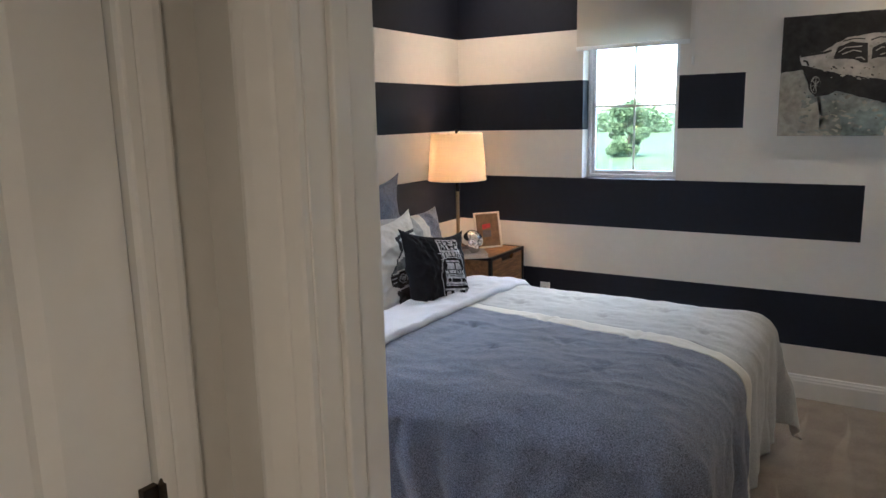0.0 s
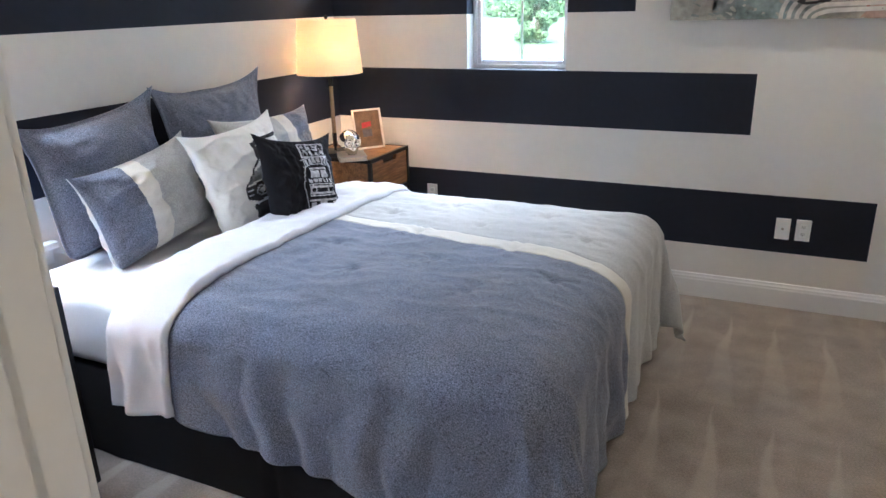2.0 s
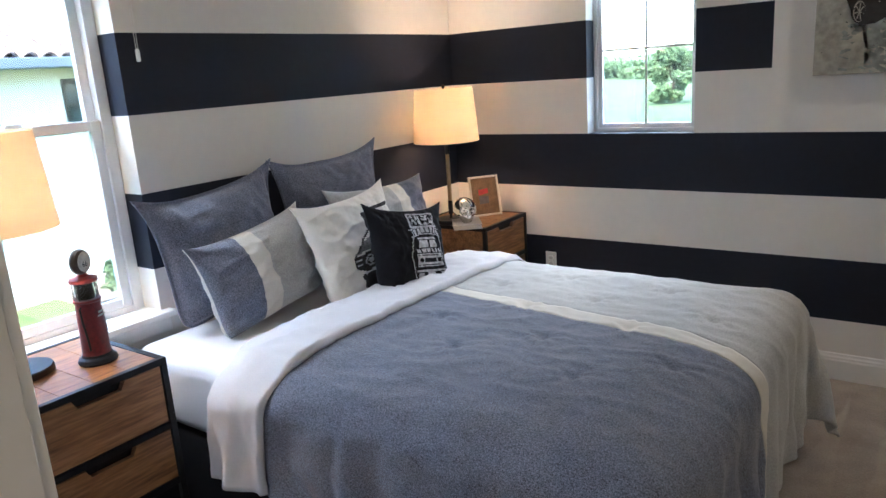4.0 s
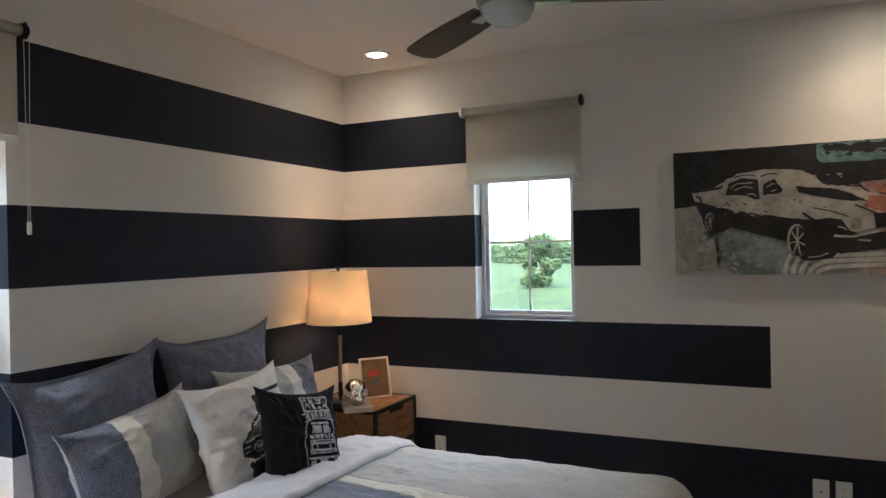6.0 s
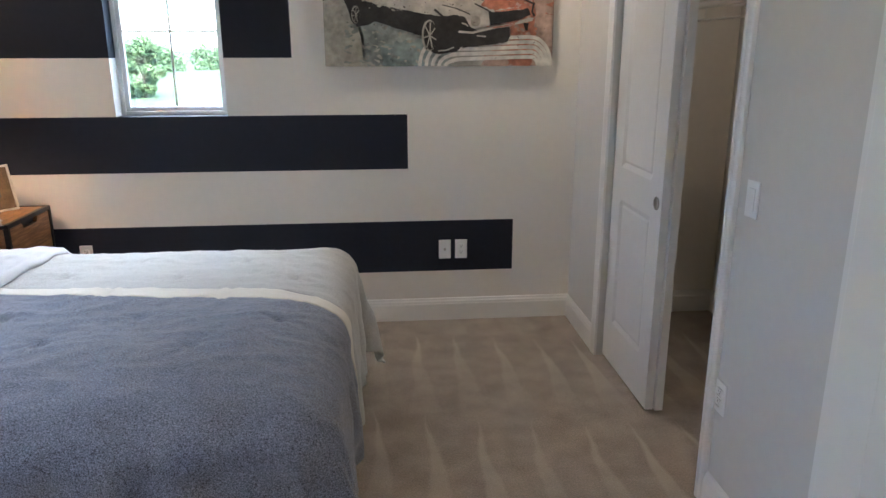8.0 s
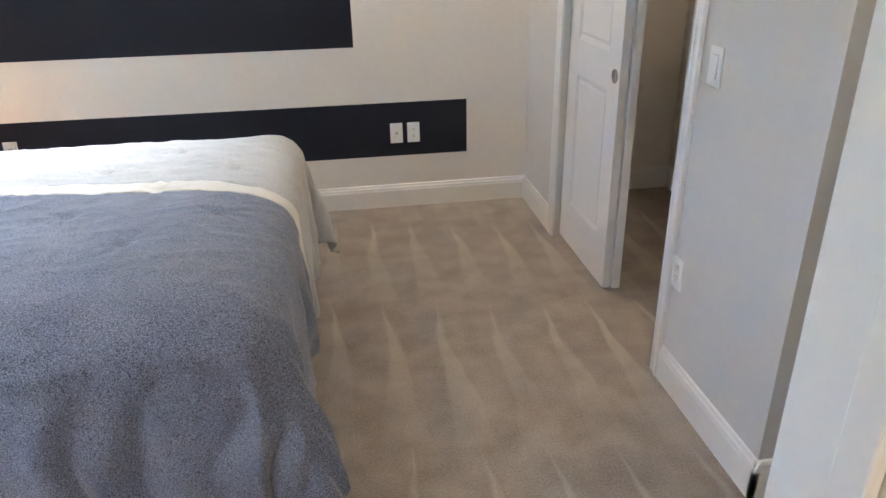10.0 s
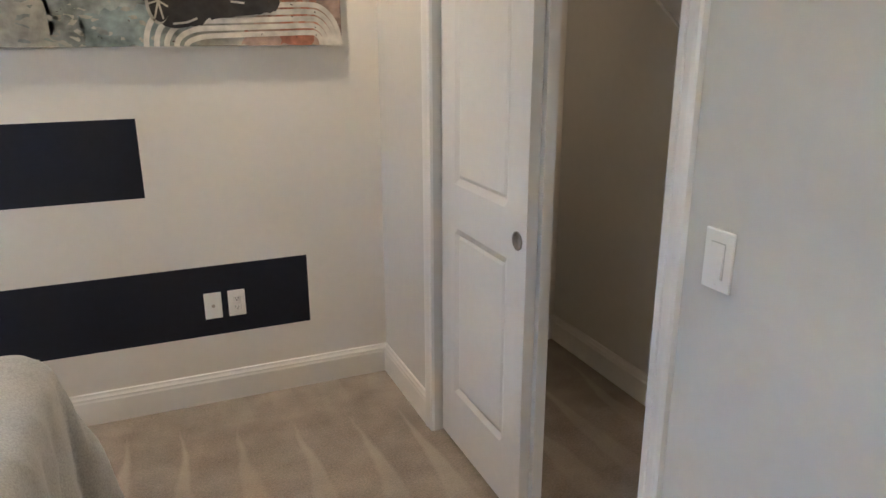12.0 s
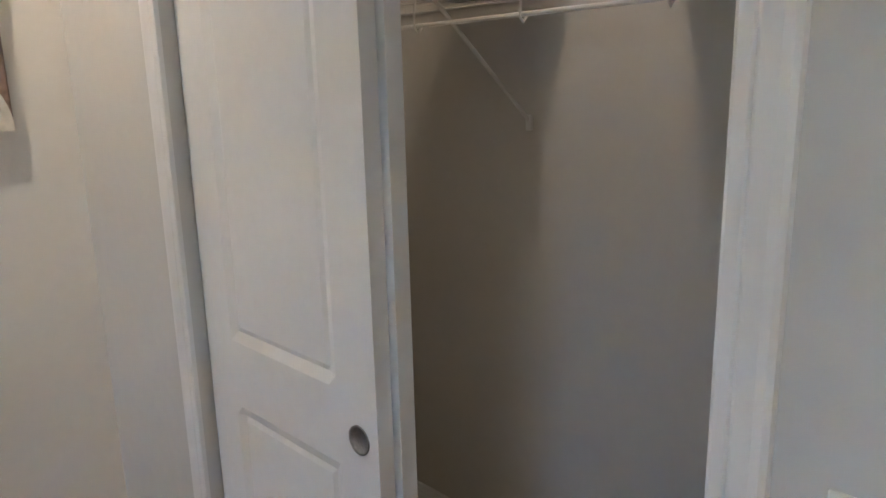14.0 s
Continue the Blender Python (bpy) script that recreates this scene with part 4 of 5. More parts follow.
def table_lamp(x, y, label, turn=0):
    ob = thing("table_lamp", pose(x, y, NSZ, 0, 0, turn), label, "lamp", "table lamps")
    part("base", lathe(bmesh.new(), [(0.0, 0.0), (0.088, 0.0), (0.092, 0.004), (0.092, 0.020), (0.089, 0.025), (0.0, 0.027)], 48), BLACK_STEEL, ob, smooth=False)
    part("lower_collar", lathe(bmesh.new(), [(0.0075, 0.024), (0.0075, 0.05), (0.013, 0.05), (0.013, 0.13), (0.0, 0.13)], 20), BLACK_STEEL, ob)
    part("pole", lathe(bmesh.new(), [(0.0, 0.128), (0.0115, 0.128), (0.0115, 0.40), (0.0, 0.40)], 20), BRASS, ob, "aged brass pole", smooth=False)
    part("upper_collar", lathe(bmesh.new(), [(0.0, 0.398), (0.013, 0.398), (0.013, 0.50), (0.009, 0.505), (0.009, 0.53), (0.0, 0.53)], 20), BLACK_STEEL, ob)
    part("harp", tube(bmesh.new(), [(0, 0.012, 0.52), (0, 0.05, 0.57), (0, 0.058, 0.65), (0, 0.04, 0.74), (0, 0, 0.765), (0, -0.04, 0.74), (0, -0.058, 0.65), (0, -0.05, 0.57), (0, -0.012, 0.52)], 0.002, 8), BRONZE, ob)
    part("finial", lathe(bmesh.new(), [(0.0, 0.763), (0.008, 0.765), (0.010, 0.774), (0.006, 0.785), (0.0, 0.788)], 16), BRONZE, ob, smooth=True)
    prof = [(0.187, 0.47), (0.163, 0.765)]
    bm = lathe(bmesh.new(), [prof[0], (0.181, 0.545), (0.175, 0.62), (0.169, 0.69), prof[1], (0.1615, 0.765), (0.1735, 0.62), (0.1855, 0.47), prof[0]], 64, cap=False)
    shade = part("shade", bm, SHADE, ob, "glowing off-white linen drum shade", smooth=True)
    soft(shade, 50)
    for k in range(3):
        a = 2 * math.pi * k / 3 + 0.4
        part("spoke", tube(bmesh.new(), [(0, 0, 0.758), (0.160 * math.cos(a), 0.160 * math.sin(a), 0.758)], 0.0018, 6), BRONZE, shade)
    part("bulb", lathe(bmesh.new(), [(0.0, 0.64), (0.022, 0.632), (0.030, 0.61), (0.026, 0.58), (0.014, 0.555), (0.013, 0.532), (0.0, 0.531)], 20), glow("lit_bulb", (1.0, 0.75, 0.45), 2.0), ob, "lit warm bulb", smooth=True)
    return ob


table_lamp(-2.21, 1.17, "lit table lamp with a brass pole and linen drum shade")
table_lamp(-2.19, 3.57, "lit table lamp with a brass pole and linen drum shade")


# ---- small things on the nightstands ----
PUMP_RED = mat("red_enamel", (0.16, 0.012, 0.012), 0.35, var=0.2, scale=20, fine=90, bump=0.05)
RUBBER = mat("black_rubber", (0.012, 0.012, 0.012), 0.6, var=0.1, bump=0.1)
DIAL = mat("aged_dial", (0.42, 0.40, 0.34), 0.45, var=0.12, scale=30, fine=120, bump=0.0)
GLASS_CYL = clear("pump_glass", (0.85, 0.88, 0.86))
PAPER = mat("book_paper", (0.62, 0.58, 0.50), 0.9, var=0.06, scale=10, fine=300, bump=0.4, bscale=500, stretch=(1, 1, 20))
BOOK_COVER = mat("grey_book_cover", (0.42, 0.41, 0.40), 0.5, var=0.08, bump=0.1)
SILVER = mat("polished_silver", (0.80, 0.78, 0.74), 0.09, 1.0, var=0.02, bump=0.0)


def lettering(text, size, material, m, parent, name="lettering", depth=0.0006):
    cu = bpy.data.curves.new(name, "FONT")
    cu.body, cu.size, cu.extrude, cu.align_x, cu.align_y = text, size, depth, "CENTER", "CENTER"
    tmp = bpy.data.objects.new(name, cu)
    me = bpy.data.meshes.new_from_object(tmp)
    bpy.data.objects.remove(tmp)
    me.materials.append(material)
    ob = new(name, me)
    ob.parent, ob.matrix_basis = parent, m
    return ob


pump = thing("gas_pump_model", pose(-2.10, 1.36, NSZ, 0, 0, 28), "small red vintage petrol pump model with a round globe", "ornament")
part("base", lathe(bmesh.new(), [(0.0, 0.0), (0.060, 0.0), (0.062, 0.006), (0.058, 0.016), (0.048, 0.022), (0.046, 0.030), (0.0, 0.030)], 40), BLACK_STEEL, pump)
part("body", lathe(bmesh.new(), [(0.0, 0.028), (0.046, 0.028), (0.044, 0.036), (0.041, 0.12), (0.039, 0.205), (0.043, 0.209), (0.043, 0.216), (0.0, 0.216)], 40), PUMP_RED, pump, "red enamelled column")
part("cylinder", lathe(bmesh.new(), [(0.0, 0.215), (0.033, 0.215), (0.033, 0.273), (0.0, 0.273)], 32), GLASS_CYL, pump, "clear sight glass", smooth=False)
part("inner_tube", lathe(bmesh.new(), [(0.0, 0.216), (0.018, 0.216), (0.018, 0.272), (0.0, 0.272)], 20), BRONZE, pump)
for k in range(8):
    a = math.pi * k / 4
    part("cage_bar", tube(bmesh.new(), [(0.037 * math.cos(a), 0.037 * math.sin(a), 0.215), (0.037 * math.cos(a), 0.037 * math.sin(a), 0.274)], 0.0018, 6), BRONZE, pump)
part("cap", lathe(bmesh.new(), [(0.042, 0.272), (0.044, 0.276), (0.042, 0.284), (0.020, 0.292), (0.012, 0.300), (0.0, 0.301)], 32), PUMP_RED, pump, smooth=False)
globe = part("globe", lathe(bmesh.new(), [(0.0, -0.015), (0.030, -0.015), (0.039, -0.010), (0.042, 0.0), (0.039, 0.010), (0.030, 0.015), (0.0, 0.015)], 40, pose(0, 0, 0.338, 0, 90, 0)), BRONZE, pump, "round advertising globe")
part("dial", lathe(bmesh.new(), [(0.0, 0.0), (0.032, 0.0), (0.032, 0.0012), (0.0, 0.0014)], 32, pose(0.0152, 0, 0.338, 0, 90, 0)), DIAL, globe)
lettering("66", 0.027, RUBBER, pose(0.0168, 0, 0.330, 90, 0, 90), globe, "number")
part("hose", tube(bmesh.new(), [(0.0, 0.040, 0.205), (0.004, 0.050, 0.20), (0.008, 0.055, 0.15), (0.012, 0.056, 0.09), (0.010, 0.053, 0.055), (0.006, 0.044, 0.048), (0.004, 0.042, 0.060)], 0.0032, 8), RUBBER, pump)
part("hose", tube(bmesh.new(), [(0.0, -0.040, 0.195), (0.004, -0.051, 0.192), (0.008, -0.053, 0.15), (0.012, -0.047, 0.08), (0.010, -0.043, 0.05)], 0.0032, 8), RUBBER, pump)
part("nozzle", box(bmesh.new(), -0.006, 0.006, 0.040, 0.054, 0.185, 0.235, 0.003), RUBBER, pump)
for z, w in ((0.172, 0.026), (0.160, 0.036)):
    part("faded_lettering", box(bmesh.new(), 0.0405, 0.0418, -w / 2, w / 2, z - 0.003, z + 0.003), DIAL, pump)

book = thing("book", pose(-2.045, 3.515, NSZ, 0, 0, 38), "grey hardback book lying on the nightstand", "book")
part("pages", box(bmesh.new(), -0.075, 0.072, -0.098, 0.098, 0.003, 0.023), PAPER, book)
bm = box(bmesh.new(), -0.08, 0.078, -0.102, 0.102, 0.0, 0.003, 0.0008)
box(bm, -0.08, 0.078, -0.102, 0.102, 0.023, 0.026, 0.0008)
box(bm, -0.081, -0.078, -0.102, 0.102, 0.0, 0.026, 0.0008)
part("cover", bm, BOOK_COVER, book)


def skull():
    """A small cast skull, one plain mesh."""
    bm = bmesh.new()
    bmesh.ops.create_uvsphere(bm, u_segments=48, v_segments=32, radius=1.0)
    for v in bm.verts:
        p = v.co.copy()
        r = 1.0
        if p.z < -0.25 and p.x < 0.35:
            r *= 1 - 0.35 * min(1, (-0.25 - p.z) * 1.5)
        for sy in (-1, 1):
            d = math.hypot(p.y - sy * 0.36, p.z - 0.02)
            if p.x > 0.3:
                r -= 0.22 * math.exp(-(d / 0.19) ** 2)
        if p.x > 0.4:
            r -= 0.13 * math.exp(-((p.y / 0.10) ** 2 + ((p.z + 0.32) / 0.14) ** 2))
            r += 0.06 * math.exp(-((p.y / 0.5) ** 2 + ((p.z + 0.62) / 0.2) ** 2))
            if p.z < -0.5:
                r += 0.025 * math.cos(p.y * 26)
        v.co = Vector((p.x * 0.062, p.y * (0.050 if p.z > -0.3 else 0.042), p.z * 0.055)) * r
    lo = min(v.co.z for v in bm.verts)
    for v in bm.verts:
        v.co.z -= lo
        if v.co.z < 0.008:
            v.co.z = 0
    return bm


tagged(part("skull_ornament", skull(), SILVER, smooth=True, m=pose(-2.055, 3.515, NSZ + 0.026, 0, 0, -40) @ Matrix.Scale(1.3, 4)), "polished silver skull ornament on a grey book", "ornament")

pf = thing("picture_frame", pose(-2.085, 3.80, NSZ, 0, 0, 52) @ pose(0, 0, 0, -14, 0, 0), "pale framed picture with a red patch, leaning on its stand", "picture frame")
FRAME_PAINT = mat("pale_frame", (0.66, 0.62, 0.55), 0.5, var=0.06, bump=0.1)
KRAFT = mat("kraft_mount", (0.16, 0.105, 0.06), 0.85, var=0.2, scale=25, fine=200, bump=0.1)
RED_PRINT = mat("red_print", (0.40, 0.03, 0.035), 0.7, var=0.15, bump=0.0)
GREY_PRINT2 = mat("slate_print", (0.10, 0.10, 0.11), 0.7, var=0.2, bump=0.0)
fw, fh = 0.185, 0.24
for nm, a in (("rail", (-fw / 2, fw / 2, 0, 0.011)), ("rail", (-fw / 2, fw / 2, fh - 0.011, fh)), ("stile", (-fw / 2, -fw / 2 + 0.011, 0.011, fh - 0.011)), ("stile", (fw / 2 - 0.011, fw / 2, 0.011, fh - 0.011))):
    part(nm, box(bmesh.new(), a[0], a[1], -0.008, 0.010, a[2], a[3], 0.002), FRAME_PAINT, pf)
part("mount", box(bmesh.new(), -fw / 2 + 0.010, fw / 2 - 0.010, 0.0, 0.006, 0.010, fh - 0.010), KRAFT, pf, "brown card mount")
part("picture", prism(bmesh.new(), [(-0.038, 0.125), (0.022, 0.135), (0.022, 0.165), (-0.038, 0.158)], 0, 0.001, pose(0, -0.0002, 0, 90)), RED_PRINT, pf, "red printed patch")
part("picture", prism(bmesh.new(), [(-0.038, 0.072), (0.022, 0.075), (0.022, 0.118), (-0.038, 0.120)], 0, 0.001, pose(0, -0.0002, 0, 90)), GREY_PRINT2, pf, "slate printed patch")
part("prop", tube(bmesh.new(), [(-0.02, 0.012, 0.17), (-0.02, 0.095, 0.024)], 0.0022, 6), FRAME_PAINT, pf)
coil = []
for k in range(40):
    a = k * 0.55
    coil.append((0.022 * math.cos(a), 0.022 * math.sin(a), 0.004 + 0.0009 * k))
tagged(part("cord_coil", tube(bmesh.new(), coil, 0.004, 8), RUBBER, smooth=True, m=pose(-2.115, 3.64, NSZ)), "small coil of dark cord on the nightstand", "cord")


# ---- wall plates ----
def plate(kind, m, label):
    """A cover plate: x across, z up, face towards -y; the wall at y = 0."""
    ob = thing("wall_plate", m, label, "switch plate" if kind == "switch" else "outlet", "" if kind == "switch" else "wall outlets")
    bm = box(bmesh.new(), -0.035, 0.035, -0.006, 0.0, -0.057, 0.057, 0.003, 3)
    part("cover", bm, PLASTIC, ob)
    if kind == "switch":
        part("switch_surround", box(bmesh.new(), -0.0175, 0.0175, -0.0068, -0.005, -0.0345, 0.0345, 0.001), mat("plate_gap", (0.55, 0.55, 0.53), 0.4, bump=0), ob)
        part("rocker", prism(bmesh.new(), [(-0.0325, -0.0076), (0.0, -0.0092), (0.0325, -0.0118), (0.0325, -0.004), (-0.0325, -0.004)], -0.0155, 0.0155, Matrix(((0, 0, 1, 0), (0, 1, 0, 0), (-1, 0, 0, 0), (0, 0, 0, 1)))), PLASTIC, ob)
    elif kind == "duplex":
        for z in (-0.019, 0.019):
            soc = part("socket", box(bmesh.new(), -0.0165, 0.0165, -0.0075, -0.005, z - 0.014, z + 0.014, 0.005, 3), PLASTIC, ob)
            for x in (-0.006, 0.006):
                part("slot", box(bmesh.new(), x - 0.001, x + 0.001, -0.0078, -0.007, z - 0.001, z + 0.007), DARK_SLOT, soc)
            part("earth_hole", box(bmesh.new(), -0.002, 0.002, -0.0078, -0.007, z - 0.0085, z - 0.004, 0.0003), DARK_SLOT, soc)
    else:
        part("jack", lathe(bmesh.new(), [(0.0, 0.010), (0.0035, 0.010), (0.0035, 0.004), (0.007, 0.004), (0.007, 0.0)], 16, pose(0, -0.0055, 0, 90)), NICKEL, ob, "metal aerial jack")
    for z in (-0.047, 0.047) if kind != "duplex" else (0.0,):
        part("screw", lathe(bmesh.new(), [(0.0, 0.0012), (0.0026, 0.0008), (0.003, 0.0)], 12, pose(0, -0.006, z, 90)), PLASTIC, ob)
    return ob


plate("jack", pose(0.248, NY, 0.437), "white aerial wall plate on the navy stripe")
plate("duplex", pose(0.344, NY, 0.437), "white double outlet on the navy stripe")
plate("duplex", pose(-1.77, NY, 0.455), "white double outlet behind the bed")
plate("switch", pose(EX, 2.015, 1.125, 0, 0, -90), "white rocker light switch beside the closet")
plate("duplex", pose(EX, 2.072, 0.437, 0, 0, -90), "white double outlet under the light switch")


# ---- ceiling ----
TRIM_RING = mat("downlight_trim", (0.80, 0.79, 0.77), 0.5, var=0.01, bump=0.0)
# A fixture for every beam, the added and assumed ones too.
for k, (x, y, watts) in enumerate(DOWNLIGHTS):
    dl = thing("downlight", pose(x, y, CEIL), "lit round recessed ceiling downlight with a white ring", "ceiling light", "downlights")
    part("trim_ring", lathe(bmesh.new(), [(0.054, -0.001), (0.056, -0.008), (0.074, -0.006), (0.078, 0.0), (0.054, 0.0)], 40, cap=False), TRIM_RING, dl, smooth=True)
    part("lens", lathe(bmesh.new(), [(0.0, -0.003), (0.0545, -0.003), (0.0545, -0.001), (0.0, -0.001)], 32), LAMP_GLOW, dl, "glowing lens")

fan = thing("ceiling_fan", pose(-0.69, 2.33, CEIL), "three-blade ceiling fan with dark walnut blades", "ceiling fan")
FAN_METAL = mat("brushed_nickel_fan", (0.48, 0.47, 0.45), 0.35, 0.9, var=0.05, bump=0.0)
part("canopy", lathe(bmesh.new(), [(0.0, -0.055), (0.02, -0.055), (0.055, -0.035), (0.068, -0.004), (0.068, 0.0), (0.0, 0.0)], 40), FAN_METAL, fan)
part("downrod", lathe(bmesh.new(), [(0.0, -0.19), (0.0125, -0.19), (0.0125, -0.05), (0.0, -0.05)], 20), FAN_METAL, fan)
part("motor", lathe(bmesh.new(), [(0.0, -0.335), (0.085, -0.335), (0.098, -0.32), (0.102, -0.27), (0.090, -0.235), (0.05, -0.205), (0.022, -0.185), (0.0, -0.183)], 48), FAN_METAL, fan, smooth=False)
part("light_bowl", lathe(bmesh.new(), [(0.0, -0.392), (0.045, -0.386), (0.075, -0.366), (0.088, -0.336), (0.0, -0.335)], 40), mat("opal_glass", (0.72, 0.76, 0.75), 0.2, var=0.01, bump=0.0), fan, "opal glass bowl", smooth=True)
for k in range(3):
    a = 142 - 120 * k
    n = 24
    bm = bmesh.new()
    rows = []
    for i in range(n + 1):
        f = i / n
        x = 0.13 + 0.555 * f
        half = 0.048 + 0.020 * math.sin(math.pi * min(1, f * 1.15) * 0.62)
        if f > 0.93:
            half *= math.sqrt(max(0.05, 1 - ((f - 0.93) / 0.07) ** 2 * 0.85))
        pitch = 0.22 * (1 - 0.35 * f)
        row = []
        for sgn, t in ((-1, 0.004), (1, 0.004), (1, -0.004), (-1, -0.004)):
            row.append(bm.verts.new((x, sgn * half, -0.315 + sgn * half * pitch + t)))
        rows.append(row)
    for p, q in zip(rows, rows[1:]):
        for j in range(4):
            bm.faces.new((p[j], p[(j + 1) % 4], q[(j + 1) % 4], q[j]))
    bm.faces.new(rows[0])
    bm.faces.new(rows[-1][::-1])
    bmesh.ops.recalc_face_normals(bm, faces=bm.faces)
    blade = part("blade", bm, FAN_WOOD, fan, "dark walnut blade", m=pose(0, 0, 0, 0, 0, a))
    part("blade_iron", box(bmesh.new(), 0.07, 0.20, -0.022, 0.022, -0.327, -0.319, 0.003), FAN_METAL, blade)


# ---- painting ----
def paint(name, base, var=0.35, scale=9.0):
    return mat(name, base, 0.5, var=var, scale=scale, fine=34, bump=0.25, bscale=90, broad=0.65)


P_CREAM = paint("distressed_cream", (0.40, 0.375, 0.315), 0.22, 6)
P_BLACK = paint("brushed_black", (0.022, 0.019, 0.019), 0.45)
P_TEAL = paint("worn_teal", (0.13, 0.215, 0.215), 0.4)
P_GREY = paint("worn_sage", (0.27, 0.29, 0.265), 0.3)
P_ORANGE = paint("worn_orange", (0.43, 0.165, 0.10), 0.30, 10)
P_WHITE = paint("scuffed_white", (0.47, 0.435, 0.38), 0.16, 10)
P_LINE = paint("white_lines", (0.66, 0.62, 0.55), 0.15)
P_MUDDY = paint("dark_maroon", (0.06, 0.028, 0.025), 0.5)

PX0, PX1, PZ0, PZ1 = -0.395, 0.838, 1.478, 2.098
art = thing("canvas_painting", pose(PX0, NY - 0.036, PZ1), "wide canvas painting of a black and white muscle car", "painting")
UW, UH = PX1 - PX0, PZ1 - PZ0
part("canvas", box(bmesh.new(), 0, UW, 0.0005, 0.036, -UH, 0, 0.002), P_CREAM, art)
LAYER = [0]


def to_canvas(u, v):
    return (u / 100 * UW, v / 50 * UH)


def shape(name, pts, material):
    """A painted patch: u from 0 to 100 across, v from 0 to 50 down."""
    LAYER[0] += 1
    z = 0.00012 * LAYER[0]
    poly = [(to_canvas(*p)[0], -to_canvas(*p)[1]) for p in pts]
    bm = bmesh.new()
    bm.faces.new([bm.verts.new((x, -z, y)) for x, y in poly])
    bmesh.ops.triangulate(bm, faces=bm.faces[:])
    bmesh.ops.recalc_face_normals(bm, faces=bm.faces)
    for f in bm.faces:
        if f.normal.y > 0:
            f.normal_flip()
    return part(name, bm, material, art)


def oval(cu, cv, ru, rv, n=28, a0=0.0, a1=2 * math.pi, tilt=0.0):
    pts = []
    for k in range(n):
        a = a0 + (a1 - a0) * k / n
        x, y = ru * math.cos(a), rv * math.sin(a)
        pts.append((cu + x * math.cos(tilt) - y * math.sin(tilt), cv + x * math.sin(tilt) + y * math.cos(tilt)))
    return pts


def ribbon(line, w):
    left, right = [], []
    for k, (u, v) in enumerate(line):
        a, b = line[max(0, k - 1)], line[min(len(line) - 1, k + 1)]
        d = math.hypot(b[0] - a[0], b[1] - a[1])
        nx, ny = -(b[1] - a[1]) / d * w / 2, (b[0] - a[0]) / d * w / 2
        left.append((u + nx, v + ny))
        right.append((u - nx, v - ny))
    return left + right[::-1]


def rough(pts, amount, seed, step=2.0):
    """The same outline with a hand-brushed edge."""
    out = []
    for k, (a, b) in enumerate(zip(pts, pts[1:] + pts[:1])):
        n = max(1, int(math.hypot(b[0] - a[0], b[1] - a[1]) / step))
        for i in range(n):
            f = i / n
            u, v = a[0] + (b[0] - a[0]) * f, a[1] + (b[1] - a[1]) * f
            u += amount * noise.noise(Vector((u * 0.6, v * 0.6, seed)))
            v += amount * noise.noise(Vector((u * 0.6, v * 0.6, seed + 7)))
            out.append((min(100, max(0, u)), min(50, max(0, v))))
    return out


def flecks(name, count, u0, u1, v0, v1, size, material, seed):
    """Many small brushed specks in one layer, too small to pick apart."""
    LAYER[0] += 1
    rnd = random.Random(seed)
    bm = bmesh.new()
    for k in range(count):
        cu, cv = rnd.uniform(u0, u1), rnd.uniform(v0, v1)
        w, h = size * rnd.uniform(0.4, 1.6), size * rnd.uniform(0.2, 0.7)
        tilt = rnd.uniform(-0.5, 0.7)
        pts = oval(cu, cv, w, h, 7, tilt=tilt)
        pts = [(min(99.8, max(0.2, u + rnd.uniform(-0.3, 0.3) * size)), min(49.8, max(0.2, v + rnd.uniform(-0.3, 0.3) * size))) for u, v in pts]
        bm.faces.new([bm.verts.new((to_canvas(*p)[0], -0.00012 * LAYER[0], -to_canvas(*p)[1])) for p in pts])
    bmesh.ops.recalc_face_normals(bm, faces=bm.faces)
    for f in bm.faces:
        if f.normal.y > 0:
            f.normal_flip()
    return tagged(part(name, bm, material, art), kind="stuff")


def arc(cu, cv, ru, rv, a0, a1, w):
    return ribbon([(cu + ru * math.cos(a), cv + rv * math.sin(a)) for a in [a0 + (a1 - a0) * i / 14 for i in range(15)]], w)


P_PINK = paint("worn_pink", (0.42, 0.29, 0.23), 0.25, 8)
shape("sage_patch", rough([(15, 31), (34, 28), (50, 32), (56, 50), (18, 50)], 2.2, 1, 1.2), P_GREY)
shape("teal_patch", rough([(24, 41), (46, 38), (44, 50), (26, 50)], 2.4, 2, 1.2), paint("pale_teal", (0.235, 0.285, 0.275), 0.3, 7))
flecks("cream_specks", 70, 1, 44, 26, 49, 1.1, P_CREAM, 31)
flecks("sage_specks", 40, 8, 30, 32, 49, 1.2, P_GREY, 32)
shape("pink_patch", rough([(60, 17), (100, 10.5), (100, 50), (68, 50), (80, 34), (70, 22)], 1.4, 3, 1.2), P_PINK)
shape("orange_patch", rough([(72, 17.5), (88, 14), (91, 24), (92, 38), (90, 50), (80, 50), (82, 34), (74, 23)], 1.8, 4, 1.2), P_ORANGE)
flecks("orange_specks", 60, 70, 99, 17, 47, 1.2, P_ORANGE, 33)
flecks("pink_specks", 60, 78, 99, 22, 47, 1.1, P_PINK, 34)
shape("black_sky", rough([(0, 0), (100, 0), (100, 11.6), (82, 14.2), (63, 16.6), (40, 18), (8, 22.4), (0, 23)], 0.9, 5, 1.2), P_BLACK)
shape("maroon_patch", rough([(94, 0), (100, 0), (100, 10.6), (84, 12.4), (66, 14.2), (80, 10.6), (93, 8)], 1.2, 6, 1.2), P_MUDDY)
